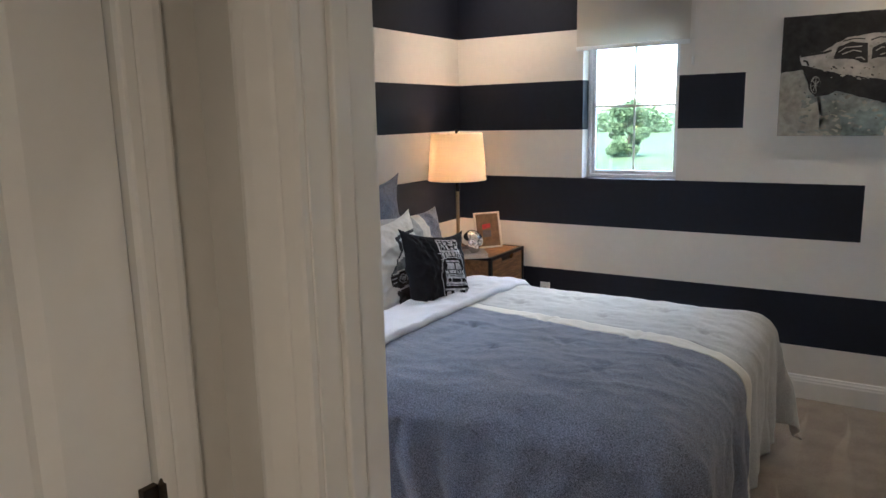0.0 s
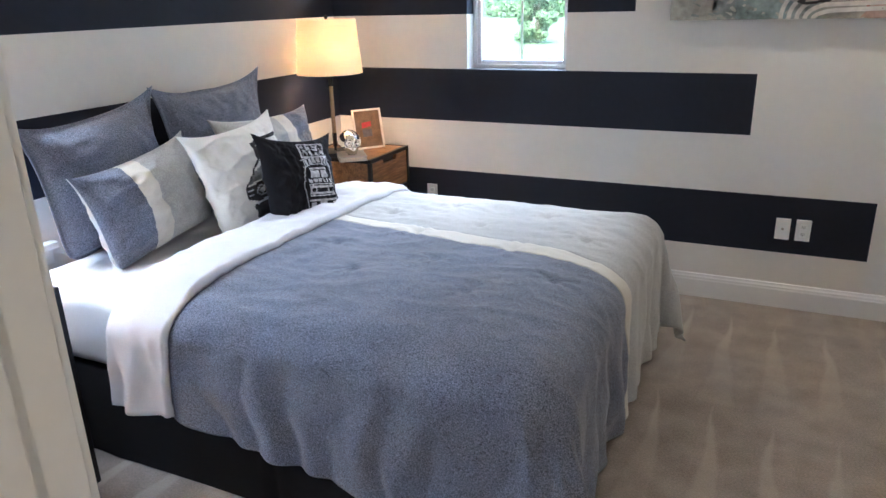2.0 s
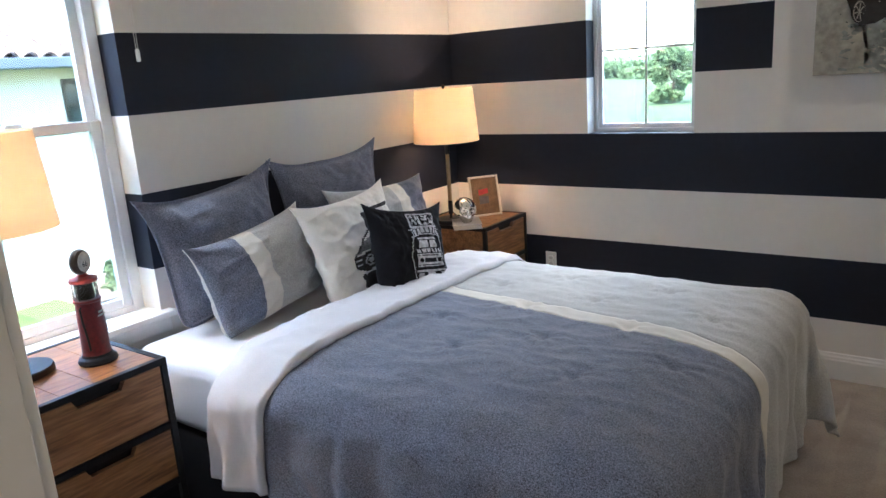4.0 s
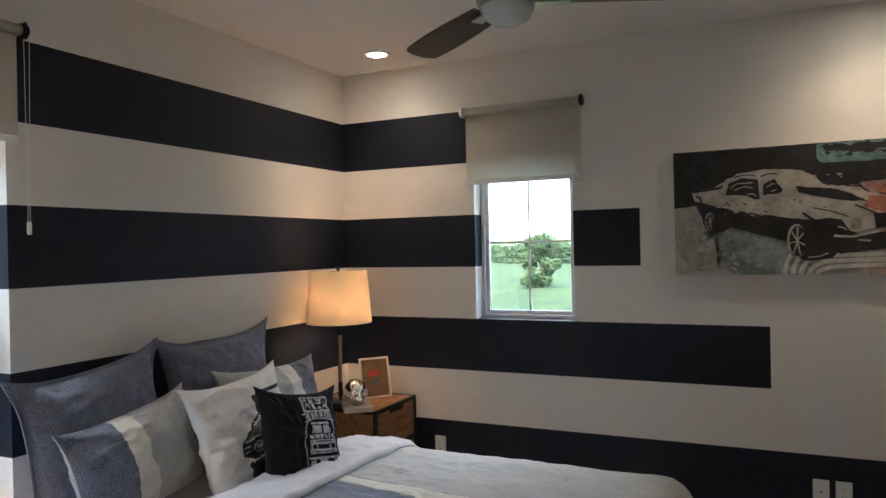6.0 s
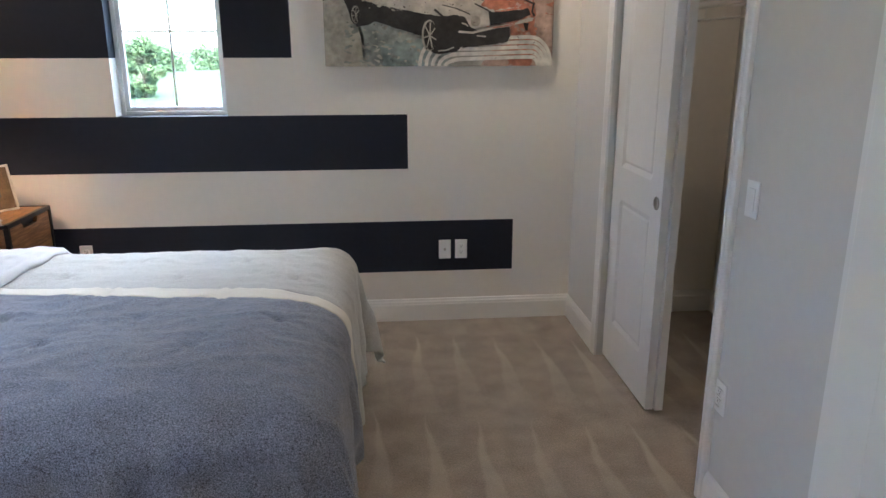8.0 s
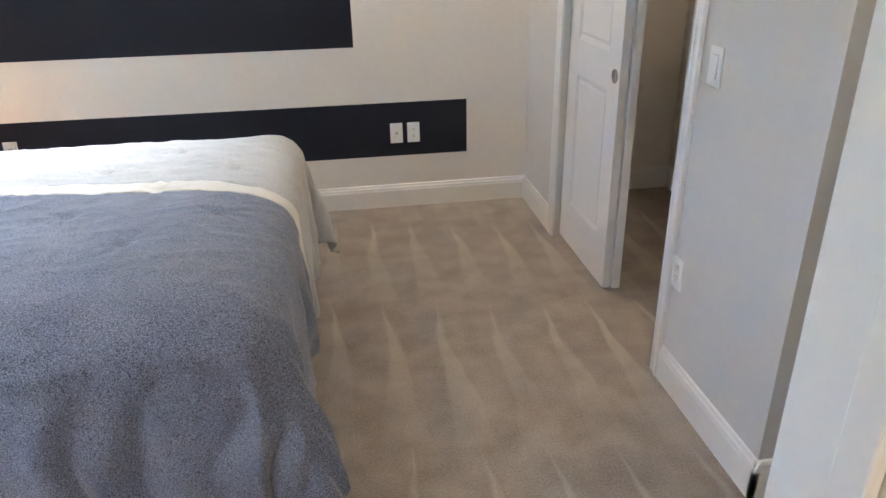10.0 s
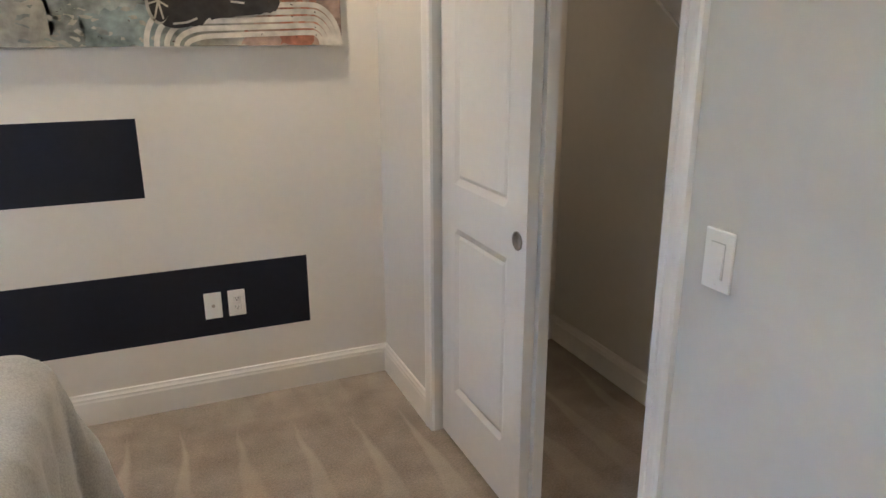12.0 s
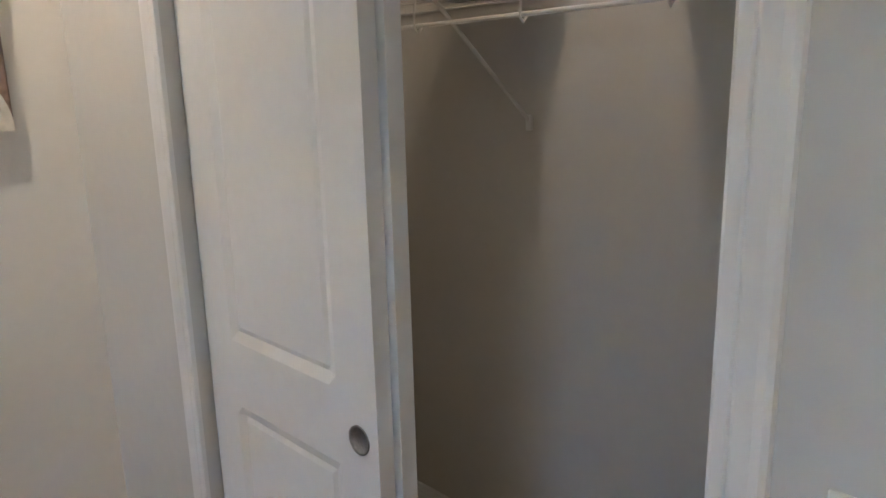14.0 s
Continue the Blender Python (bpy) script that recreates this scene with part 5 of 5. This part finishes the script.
shape("teal_window", rough([(52.5, 0.2), (93, 0.2), (93, 5.5), (91.4, 7.4), (70, 7.8), (54, 7.6), (52.5, 5.8)], 0.35, 7), P_TEAL)
shape("window_shadow", rough([(55, 1), (82, 0.6), (78, 3), (66, 4.6), (57, 3.4)], 1.4, 8, 1.0), P_BLACK)
flecks("window_specks", 45, 54, 84, 0.8, 5.6, 0.8, P_BLACK, 35)
shape("white_fan", [(100, 11.4)] + [(100 - 18 * math.cos(a), 11.8 + 9.4 * math.sin(a)) for a in [i * math.pi / 24 for i in range(13)]], P_LINE)
for k in range(4):
    shape("fan_line", arc(100, 11.8, 15 - 3.4 * k, 7.8 - 1.75 * k, math.pi / 2, math.pi * 0.97, 0.42), P_PINK if k % 2 else P_MUDDY)
for k in range(5):
    v0 = 38.6 + 2.1 * k
    line = [(41 + 2.8 * k + 9 * (1 - math.cos(a)), 50 - (50 - v0) * math.sin(a)) for a in [i * math.pi / 16 for i in range(9)]]
    line += [(60 + 4 * i, v0 - 0.12 * i) for i in range(1, 8)]
    line += [(90 + (9.4 - 1.5 * k) * math.sin(a), v0 - 0.9 + (50 - v0 + 0.9) * (1 - math.cos(a))) for a in [i * math.pi / 16 for i in range(1, 9)]]
    shape("white_arc", ribbon(line, 1.55), P_LINE)
shape("lower_body", rough([(7.6, 19.6), (15, 22), (43, 27.6), (56, 28), (62, 33), (61, 40), (57, 44), (49, 45), (44, 41), (42, 37.4), (26, 32.6), (21.5, 31.2), (19, 33), (14, 33.4), (11.5, 29), (10, 24.6)], 0.5, 9, 1.0), P_BLACK)
shape("car_body", rough([(7.4, 16.4), (15.9, 15.2), (20, 12.4), (24.6, 10), (33.7, 8.9), (42.9, 9.2), (48.4, 10.4), (52.9, 13.2), (55.7, 15.8), (63, 17.4), (72, 20), (80, 22.6), (84, 25.2), (73, 27.4), (71.5, 33), (63, 34.6), (61, 29.6), (55.7, 28.6), (51, 29.4), (42.9, 28.2), (24.6, 24.9), (15.4, 22.4), (8.2, 20.2)], 0.45, 10, 1.0), P_WHITE)
shape("bonnet_tint", rough([(70, 20.4), (78, 22), (84, 25), (74, 26.8), (68, 25)], 0.9, 15, 1.0), P_ORANGE)
flecks("body_specks", 50, 12, 66, 12, 27, 0.7, P_CREAM, 36)
shape("boot_edge", ribbon([(7.4, 16.6), (12, 16.0), (16.5, 15.6), (19, 14.8)], 0.9), P_BLACK)
shape("boot_lines", ribbon([(8.6, 18.4), (10, 18.8), (10.8, 20.6)], 0.8), P_BLACK)
shape("side_window", rough([(20, 18.2), (21.2, 13.6), (26.4, 11.8), (31.9, 12.6), (32.3, 20.6), (30, 20.2), (27.3, 18.8)], 0.3, 11, 1.0), P_BLACK)
shape("door_window", rough([(33.7, 18.9), (33.8, 14.4), (37.8, 12.8), (41, 17.6), (39, 18.6)], 0.3, 12, 1.0), P_BLACK)
shape("roof_line", ribbon([(23, 11.4), (27, 10.6), (31, 11.0)], 0.45), P_BLACK)
shape("roof_line", ribbon([(33, 11.6), (36, 10.6), (39, 11.0)], 0.5), P_BLACK)
for line in ([(21.6, 15.8), (24, 14), (30, 13.8)], [(23, 16.6), (27, 15.2), (30, 16)], [(28, 18.4), (30, 18.2), (31.4, 19.4)], [(35, 16), (37, 14.6), (38, 14.8)], [(36.6, 17.6), (38.6, 17)]):
    shape("window_gleam", ribbon(line, 0.42), P_WHITE)
shape("bonnet_scoop", rough([(45.4, 15.8), (49, 16.6), (57.5, 17.4), (63, 19.2), (69.4, 22.8), (61, 22.2), (52, 20.2), (46, 18.4)], 0.35, 13, 1.0), P_BLACK)
for line, w in (([(52.6, 13.0), (55, 15.4), (57, 16.2)], 0.7), ([(62, 16.6), (67, 17.2), (70, 19.6)], 0.5), ([(66, 15.8), (67.6, 17.6), (69, 19)], 0.6), ([(51, 24.6), (57, 26), (63, 28.4)], 0.45), ([(65, 24), (70, 26.4), (73, 28)], 0.6), ([(80, 20.7), (86, 22), (91.4, 24.2)], 0.7), ([(73, 20), (77, 21)], 0.5), ([(90.8, 24), (90.2, 27.4), (91.4, 29)], 0.8), ([(47.5, 26.4), (50, 28.4), (52, 30)], 0.9), ([(86.6, 32.4), (88.4, 32.2), (88, 35)], 0.9)):
    shape("brush_line", ribbon(line, w), P_BLACK)
shape("grille", rough([(71, 27.6), (80, 27), (88.6, 25.8), (89.6, 28.4), (85, 30.6), (72, 33)], 0.4, 14, 1.0), P_BLACK)
shape("front_dark", rough([(56, 28.6), (60.6, 29.4), (63, 33.6), (66, 35), (80.5, 33.6), (80.6, 37.4), (79.6, 39.8), (70.3, 41.2), (60.2, 42.4), (57, 39), (55, 33)], 0.5, 16, 1.0), P_BLACK)
shape("headlight", oval(65.7, 30.8, 3.3, 3.3), P_WHITE)
shape("headlight_core", oval(65.4, 31.2, 2.2, 2.2), P_CREAM)
shape("side_lamp", oval(70.0, 31.4, 1.2, 1.7), P_WHITE)
shape("bumper", ribbon([(58, 35.5), (63.9, 36.0), (73, 34.0), (82, 32.4), (90.4, 30.6)], 0.9), P_WHITE)
shape("bumper_tint", ribbon([(73, 34.0), (78, 33.2), (83, 32.2)], 0.5), P_ORANGE)
for line in ([(59.4, 32), (61.4, 32.6), (62.2, 33.4)], [(66, 37.2), (70, 37.6)], [(84, 31.6), (88, 30.2), (91, 30)]):
    shape("chrome_gleam", ribbon(line, 0.6), P_WHITE)
shape("rear_tyre", oval(15.8, 28.6, 4.6, 4.7), P_BLACK)
shape("rear_rim", oval(13.8, 28.6, 1.9, 3.6), P_CREAM)
shape("rear_rim_dark", oval(14.0, 28.8, 1.7, 3.2), P_BLACK)
shape("front_tyre", oval(49.6, 37.0, 7.0, 7.9), P_BLACK)
shape("front_rim", oval(45.2, 37.2, 3.3, 6.6), P_CREAM)
shape("front_rim_dark", oval(45.7, 37.2, 2.9, 5.9), P_BLACK)
for k in range(7):
    a = k * 2 * math.pi / 7 + 0.3
    shape("wheel_spoke", ribbon([(45.5, 37.2), (45.5 + 2.7 * math.cos(a), 37.2 + 5.5 * math.sin(a))], 0.55), P_CREAM)
    shape("wheel_spoke", ribbon([(13.9, 28.7), (13.9 + 1.5 * math.cos(a), 28.7 + 2.9 * math.sin(a))], 0.35), P_CREAM)
shape("tyre_gleam", ribbon([(49, 43.6), (53, 43.2), (56, 42)], 0.6), P_CREAM)
flecks("black_specks", 50, 8, 62, 20, 34, 0.45, P_BLACK, 37)
flecks("grit", 60, 1, 99, 1, 49, 0.28, P_MUDDY, 38)


# ---- closet ----
shelf = thing("wire_shelf", pose(EX + 0.12, 0, 1.79), "white coated wire closet shelf with a hanging rail", "closet shelf")
x0, x1 = CLX - EX - 0.12 - 0.405, CLX - EX - 0.12 - 0.003
ya, yb = ALC + 0.125, NY - 0.005
for k, (x, z, r) in enumerate(((x0, 0.0, 0.0032), (x0, -0.028, 0.0032), (x0 + 0.20, -0.004, 0.003), (x1, 0.0, 0.003))):
    part("long_wire", tube(bmesh.new(), [(x, ya, z), (x, yb, z)], r, 6), WIRE_WHITE, shelf)
bm = bmesh.new()
n = int((yb - ya) / 0.0254)
for k in range(n):
    y = ya + 0.0254 * (k + 0.5)
    tube(bm, [(x1, y, 0.0035), (x0 + 0.002, y, 0.0035), (x0, y, -0.003), (x0, y, -0.028)], 0.0014, 5)
tagged(part("deck_wires", bm, WIRE_WHITE, shelf), kind="stuff")
part("hanging_rail", tube(bmesh.new(), [(x0 + 0.02, ya, -0.085), (x0 + 0.02, yb, -0.085)], 0.0055, 10), WIRE_WHITE, shelf)
for y in (1.85, 2.14, 2.50, 2.83, 3.15, 3.55, 3.85):
    part("rail_hook", tube(bmesh.new(), [(x0, y, -0.02), (x0 - 0.004, y + 0.004, -0.06), (x0 + 0.004, y + 0.012, -0.092), (x0 + 0.02, y + 0.016, -0.100), (x0 + 0.034, y + 0.018, -0.088)], 0.003, 6), WIRE_WHITE, shelf)
for y in (1.95, 3.13):
    part("support_brace", tube(bmesh.new(), [(x0 + 0.015, y, -0.006), (x1 - 0.004, y, -0.325)], 0.0055, 8), WIRE_WHITE, shelf)
    part("brace_foot", box(bmesh.new(), x1 - 0.010, x1 + 0.003, y - 0.009, y + 0.009, -0.352, -0.308, 0.003), PLASTIC, shelf)

BOX_CLOTH = mat("charcoal_box", (0.03, 0.028, 0.027), 0.9, var=0.15, fine=200, bump=0.2)
# Flat boxes that shade the back wall; the first is added only for its shadow.
for y0, y1, h in ((2.30, 2.69, 0.02), (3.00, 3.36, 0.03)):
    crate = thing("shade_box", pose(EX + 0.12 + x0 + 0.20, (y0 + y1) / 2, 1.7955), "flat dark box on the wire shelf that shades the closet wall", "storage box", "storage boxes")
    part("body", box(bmesh.new(), -0.16, 0.17, -(y1 - y0) / 2, (y1 - y0) / 2, 0, h, 0.006, 3), BOX_CLOTH, crate)
    part("lid", box(bmesh.new(), -0.165, 0.175, -(y1 - y0) / 2 - 0.005, (y1 - y0) / 2 + 0.005, h + 0.0005, h + 0.012, 0.004, 2), BOX_CLOTH, crate)


# ---- outdoors ----
GROUND = -0.60
GRASS = mat("lawn_grass", (0.046, 0.078, 0.010), 0.95, var=0.3, scale=0.8, fine=14, bump=0.8, bscale=30, second=(0.09, 0.13, 0.022))
STUCCO = mat("cream_stucco", (0.55, 0.50, 0.385), 0.9, var=0.03, scale=0.8, fine=20, bump=0.5, bscale=70)
TILE = mat("clay_roof_tile", (0.20, 0.13, 0.10), 0.85, var=0.25, scale=3, fine=25, bump=0.3, bscale=60, second=(0.28, 0.20, 0.16))
FASCIA = mat("grey_fascia", (0.12, 0.13, 0.14), 0.6, var=0.05, bump=0.05)
LEAF = mat("tree_leaves", (0.04, 0.08, 0.02), 0.8, var=0.3, scale=2, fine=12, bump=0.0, second=(0.12, 0.17, 0.06))
BARK = mat("bark", (0.11, 0.085, 0.06), 0.95, var=0.3, scale=6, fine=40, bump=0.8, bscale=40)
MULCH = mat("mulch_bed", (0.16, 0.115, 0.085), 0.95, var=0.35, scale=6, fine=50, bump=1.0, bscale=40)
DARK_PANE = mat("dark_pane", (0.03, 0.04, 0.045), 0.06, var=0.1, bump=0.0)

bm = bmesh.new()
ring = [(-3000, -3000), (3000, -3000), (3000, 3000), (-3000, 3000)]
bm.faces.new([bm.verts.new((x, y, GROUND)) for x, y in ring])
structure("ground", bm, GRASS, "sunlit green lawn and field", "ground")
bm = box(bmesh.new(), WX - WT, CLX + 0.12, HALL_S - 0.12, NY + WT, GROUND - 0.05, -0.121)
structure("foundation", bm, STUCCO, "stuccoed foundation wall under the house", "foundation")


def clump_tree(name, x, y, height, spread, leaves, seed, label, trunk_h=0.25, leaf=0.05, category="tree"):
    rnd = random.Random(seed)
    ob = thing(name, pose(x, y, GROUND), label, category)
    bm = bmesh.new()
    r = 0.035 * height
    top = height * 0.75
    pts = [Vector((0, 0, 0)), Vector((0.02 * height, 0.01 * height, top * 0.4)), Vector((-0.02 * height, 0.02 * height, top))]
    t = bmesh.new()
    rings = []
    for i, p in enumerate(pts):
        q = r * (1.25, 0.8, 0.2)[i]
        rings.append([t.verts.new(p + Vector((q * math.cos(a * math.pi / 5), q * math.sin(a * math.pi / 5), 0))) for a in range(10)])
    for a, b in zip(rings, rings[1:]):
        for k in range(10):
            t.faces.new((a[k], a[(k + 1) % 10], b[(k + 1) % 10], b[k]))
    merge(bm, t)
    clumps = []
    for k in range(26):
        a, e = rnd.uniform(0, 2 * math.pi), rnd.uniform(-0.85 if trunk_h < 0.2 else -0.35, 1.0)
        rad = spread * rnd.uniform(0.35, 0.95) * math.sqrt(max(0.05, 1 - max(0, e) ** 2))
        c = Vector((rad * math.cos(a), rad * math.sin(a), height * (trunk_h + (1 - trunk_h) * (0.42 + 0.5 * e))))
        clumps.append((c, spread * rnd.uniform(0.22, 0.42)))
        tube(bm, [(0, 0, height * 0.3), tuple(c * 0.55 + Vector((0, 0, height * 0.18))), tuple(c)], r * 0.16, 5)
    part("trunk", bm, BARK, ob, "tapered trunk with limbs")
    vs, fs = [], []
    for k in range(leaves):
        c, s = clumps[k % len(clumps)]
        d = Vector((rnd.gauss(0, 1), rnd.gauss(0, 1), rnd.gauss(0, 0.8))).normalized() * s * rnd.uniform(0.3, 1.0) ** 0.5
        p = c + d
        p.z = max(p.z, 0.02)
        u = Vector((rnd.gauss(0, 1), rnd.gauss(0, 1), rnd.gauss(0, 1))).normalized()
        w = u.orthogonal().normalized()
        size = leaf * rnd.uniform(0.6, 1.4)
        i = len(vs)
        vs += [p - u * size, p + w * size * 0.5, p + u * size, p - w * size * 0.5]
        fs.append((i, i + 1, i + 2, i + 3))
    me = bpy.data.meshes.new("crown")
    me.from_pydata([tuple(v) for v in vs], [], fs)
    me.materials.append(LEAF)
    crown = new("crown", me)
    crown.parent = ob
    return ob


clump_tree("tree", -11.2, 36.0, 2.75, 1.15, 9000, 3, "bushy round green tree alone on the field", 0.1, 0.075)
for k, (x, y, h, s) in enumerate(((-24, 82, 3.0, 3.0), (-30, 86, 2.6, 3.4), (-19, 90, 2.8, 3.6), (-14, 94, 2.4, 3.4), (-5, 92, 2.6, 3.4), (-37, 90, 3.0, 3.4), (2, 98, 2.6, 3.6), (-9.3, 60, 2.0, 1.6))):
    clump_tree("tree", x, y, h, s, 2600, 20 + k, "low green tree at the far edge of the field", 0.05, 0.19)

HX = -8.0
house = thing("neighbour_house", pose(HX, 0, GROUND), "cream stucco house with a clay barrel-tile roof", "house")
EAVE = 2.58
bm = wall_mesh(cuts(-9.0, 14.0, 4.44, 5.40), cuts(0, EAVE, 1.84, 2.42), lambda u, z: not (4.44 < u < 5.40 and 1.84 < z < 2.42), lambda u, z: 0, lambda u, z, d: (-d, u, z), 0.25)
wall_ob = part("wall", bm, STUCCO, house, "cream stucco wall")
part("score_line", box(bmesh.new(), 0.0, 0.012, -9.0, 14.0, 1.17, 1.182), STUCCO, wall_ob)
part("end_wall", box(bmesh.new(), -5.0, -0.251, -9.0, -8.8, 0, EAVE), STUCCO, house)
part("end_wall", box(bmesh.new(), -5.0, -0.251, 13.8, 14.0, 0, EAVE), STUCCO, house)
win = part("window", box(bmesh.new(), -0.14, -0.10, 4.44, 5.40, 1.84, 2.42), DARK_PANE, house, "dark window pane")
part("frame", box(bmesh.new(), -0.10, -0.04, 4.44, 4.50, 1.84, 2.42, 0.004), BRONZE, win)
part("frame", box(bmesh.new(), -0.10, -0.04, 5.34, 5.40, 1.84, 2.42, 0.004), BRONZE, win)
part("frame", box(bmesh.new(), -0.10, -0.04, 4.50, 5.34, 2.11, 2.15, 0.004), BRONZE, win)
part("frame", box(bmesh.new(), -0.10, -0.04, 4.50, 5.34, 2.36, 2.42, 0.004), BRONZE, win)
part("sill", box(bmesh.new(), -0.02, 0.04, 4.40, 5.44, 1.78, 1.838, 0.005), STUCCO, win)
part("gutter", box(bmesh.new(), 0.30, 0.42, -9.3, 14.3, EAVE - 0.06, EAVE + 0.06, 0.02, 3), FASCIA, house, "grey gutter")
part("soffit", box(bmesh.new(), -0.2, 0.31, -9.3, 14.3, EAVE - 0.005, EAVE + 0.02), STUCCO, house)
SLOPE = 0.42
m = Matrix.Translation((0.40, 0, EAVE + 0.04)) @ Matrix.Rotation(math.atan(SLOPE), 4, "Y")
roof = part("roof", box(bmesh.new(), -3.25, 0.0, -9.3, 14.3, -0.05, 0.0, m=m), TILE, house, "clay tile roof")
part("back_roof", box(bmesh.new(), -3.25, 0.0, -9.3, 14.3, -0.05, 0.0, m=Matrix.Translation((-2.6 * 2, 0, 0)) @ Matrix.Diagonal((-1, 1, 1, 1)) @ m), TILE, house)
t = bmesh.new()
L, R, SEG = 0.40, 0.075, 6
a = [[t.verts.new((xx, (R if e else R * 0.86) * math.cos(math.pi * k / SEG), 0.012 + (R if e else R * 0.86) * math.sin(math.pi * k / SEG) * 0.8)) for k in range(SEG + 1)] for e, xx in ((1, 0.0), (0, -L))]
for k in range(SEG):
    t.faces.new((a[0][k], a[0][k + 1], a[1][k + 1], a[1][k]))
b = [t.verts.new((0.0, 0.84 * R * math.cos(math.pi * k / SEG), 0.010 + 0.84 * R * math.sin(math.pi * k / SEG) * 0.75)) for k in range(SEG + 1)]
for k in range(SEG):
    t.faces.new((a[0][k + 1], a[0][k], b[k], b[k + 1]))
tile_mesh = bpy.data.meshes.new("roof_tile")
t.to_mesh(tile_mesh)
t.free()
tile_mesh.materials.append(TILE)

verts0 = [v.co.copy() for v in tile_mesh.vertices]
faces0 = [tuple(p.vertices) for p in tile_mesh.polygons]
vs, fs = [], []
for r in range(9):
    for c in range(90):
        y = -4.0 + 0.19 * c
        shift = Matrix.Translation((-0.36 * r, y, 0.012 * noise.noise(Vector((r, c, 2)))))
        near = 2.4 < y < 7.2 and r < 12
        if near:
            o = new("roof_tile", tile_mesh)
            o.parent = roof
            o.matrix_basis = m @ shift
        else:
            i = len(vs)
            vs += [m @ shift @ v for v in verts0]
            fs += [tuple(i + k for k in f) for f in faces0]
me = bpy.data.meshes.new("far_tiles")
me.from_pydata([tuple(v) for v in vs], [], fs)
me.materials.append(TILE)
far = new("far_tiles", me)
far.parent = roof
tagged(far, kind="stuff")
bm = box(bmesh.new(), HX, HX + 0.7, 3.9, 9.5, GROUND, GROUND + 0.03, 0.01)
tagged(part("mulch_bed", bm, MULCH), "brown mulch strip along the neighbouring wall", "flower bed", kind="structure")
for k, (x, y, h) in enumerate(((HX + 0.35, 4.55, 0.42), (HX + 0.38, 5.3, 0.46), (HX + 0.36, 6.1, 0.45))):
    clump_tree("shrub", x, y, h, 0.28, 1400, 60 + k, "low green shrub at the foot of the wall", 0.0, 0.025, "shrub")
for k, (x, y, h, s) in enumerate(((-22, 11.0, 9.5, 3.2), (-24, 15.5, 8.2, 2.8), (-21, 7.0, 9.8, 3.0), (-26, 20, 9.0, 3.5))):
    clump_tree("tree", x, y, h, s, 5200, 80 + k, "tall green tree behind the neighbouring roof", 0.35, 0.13)
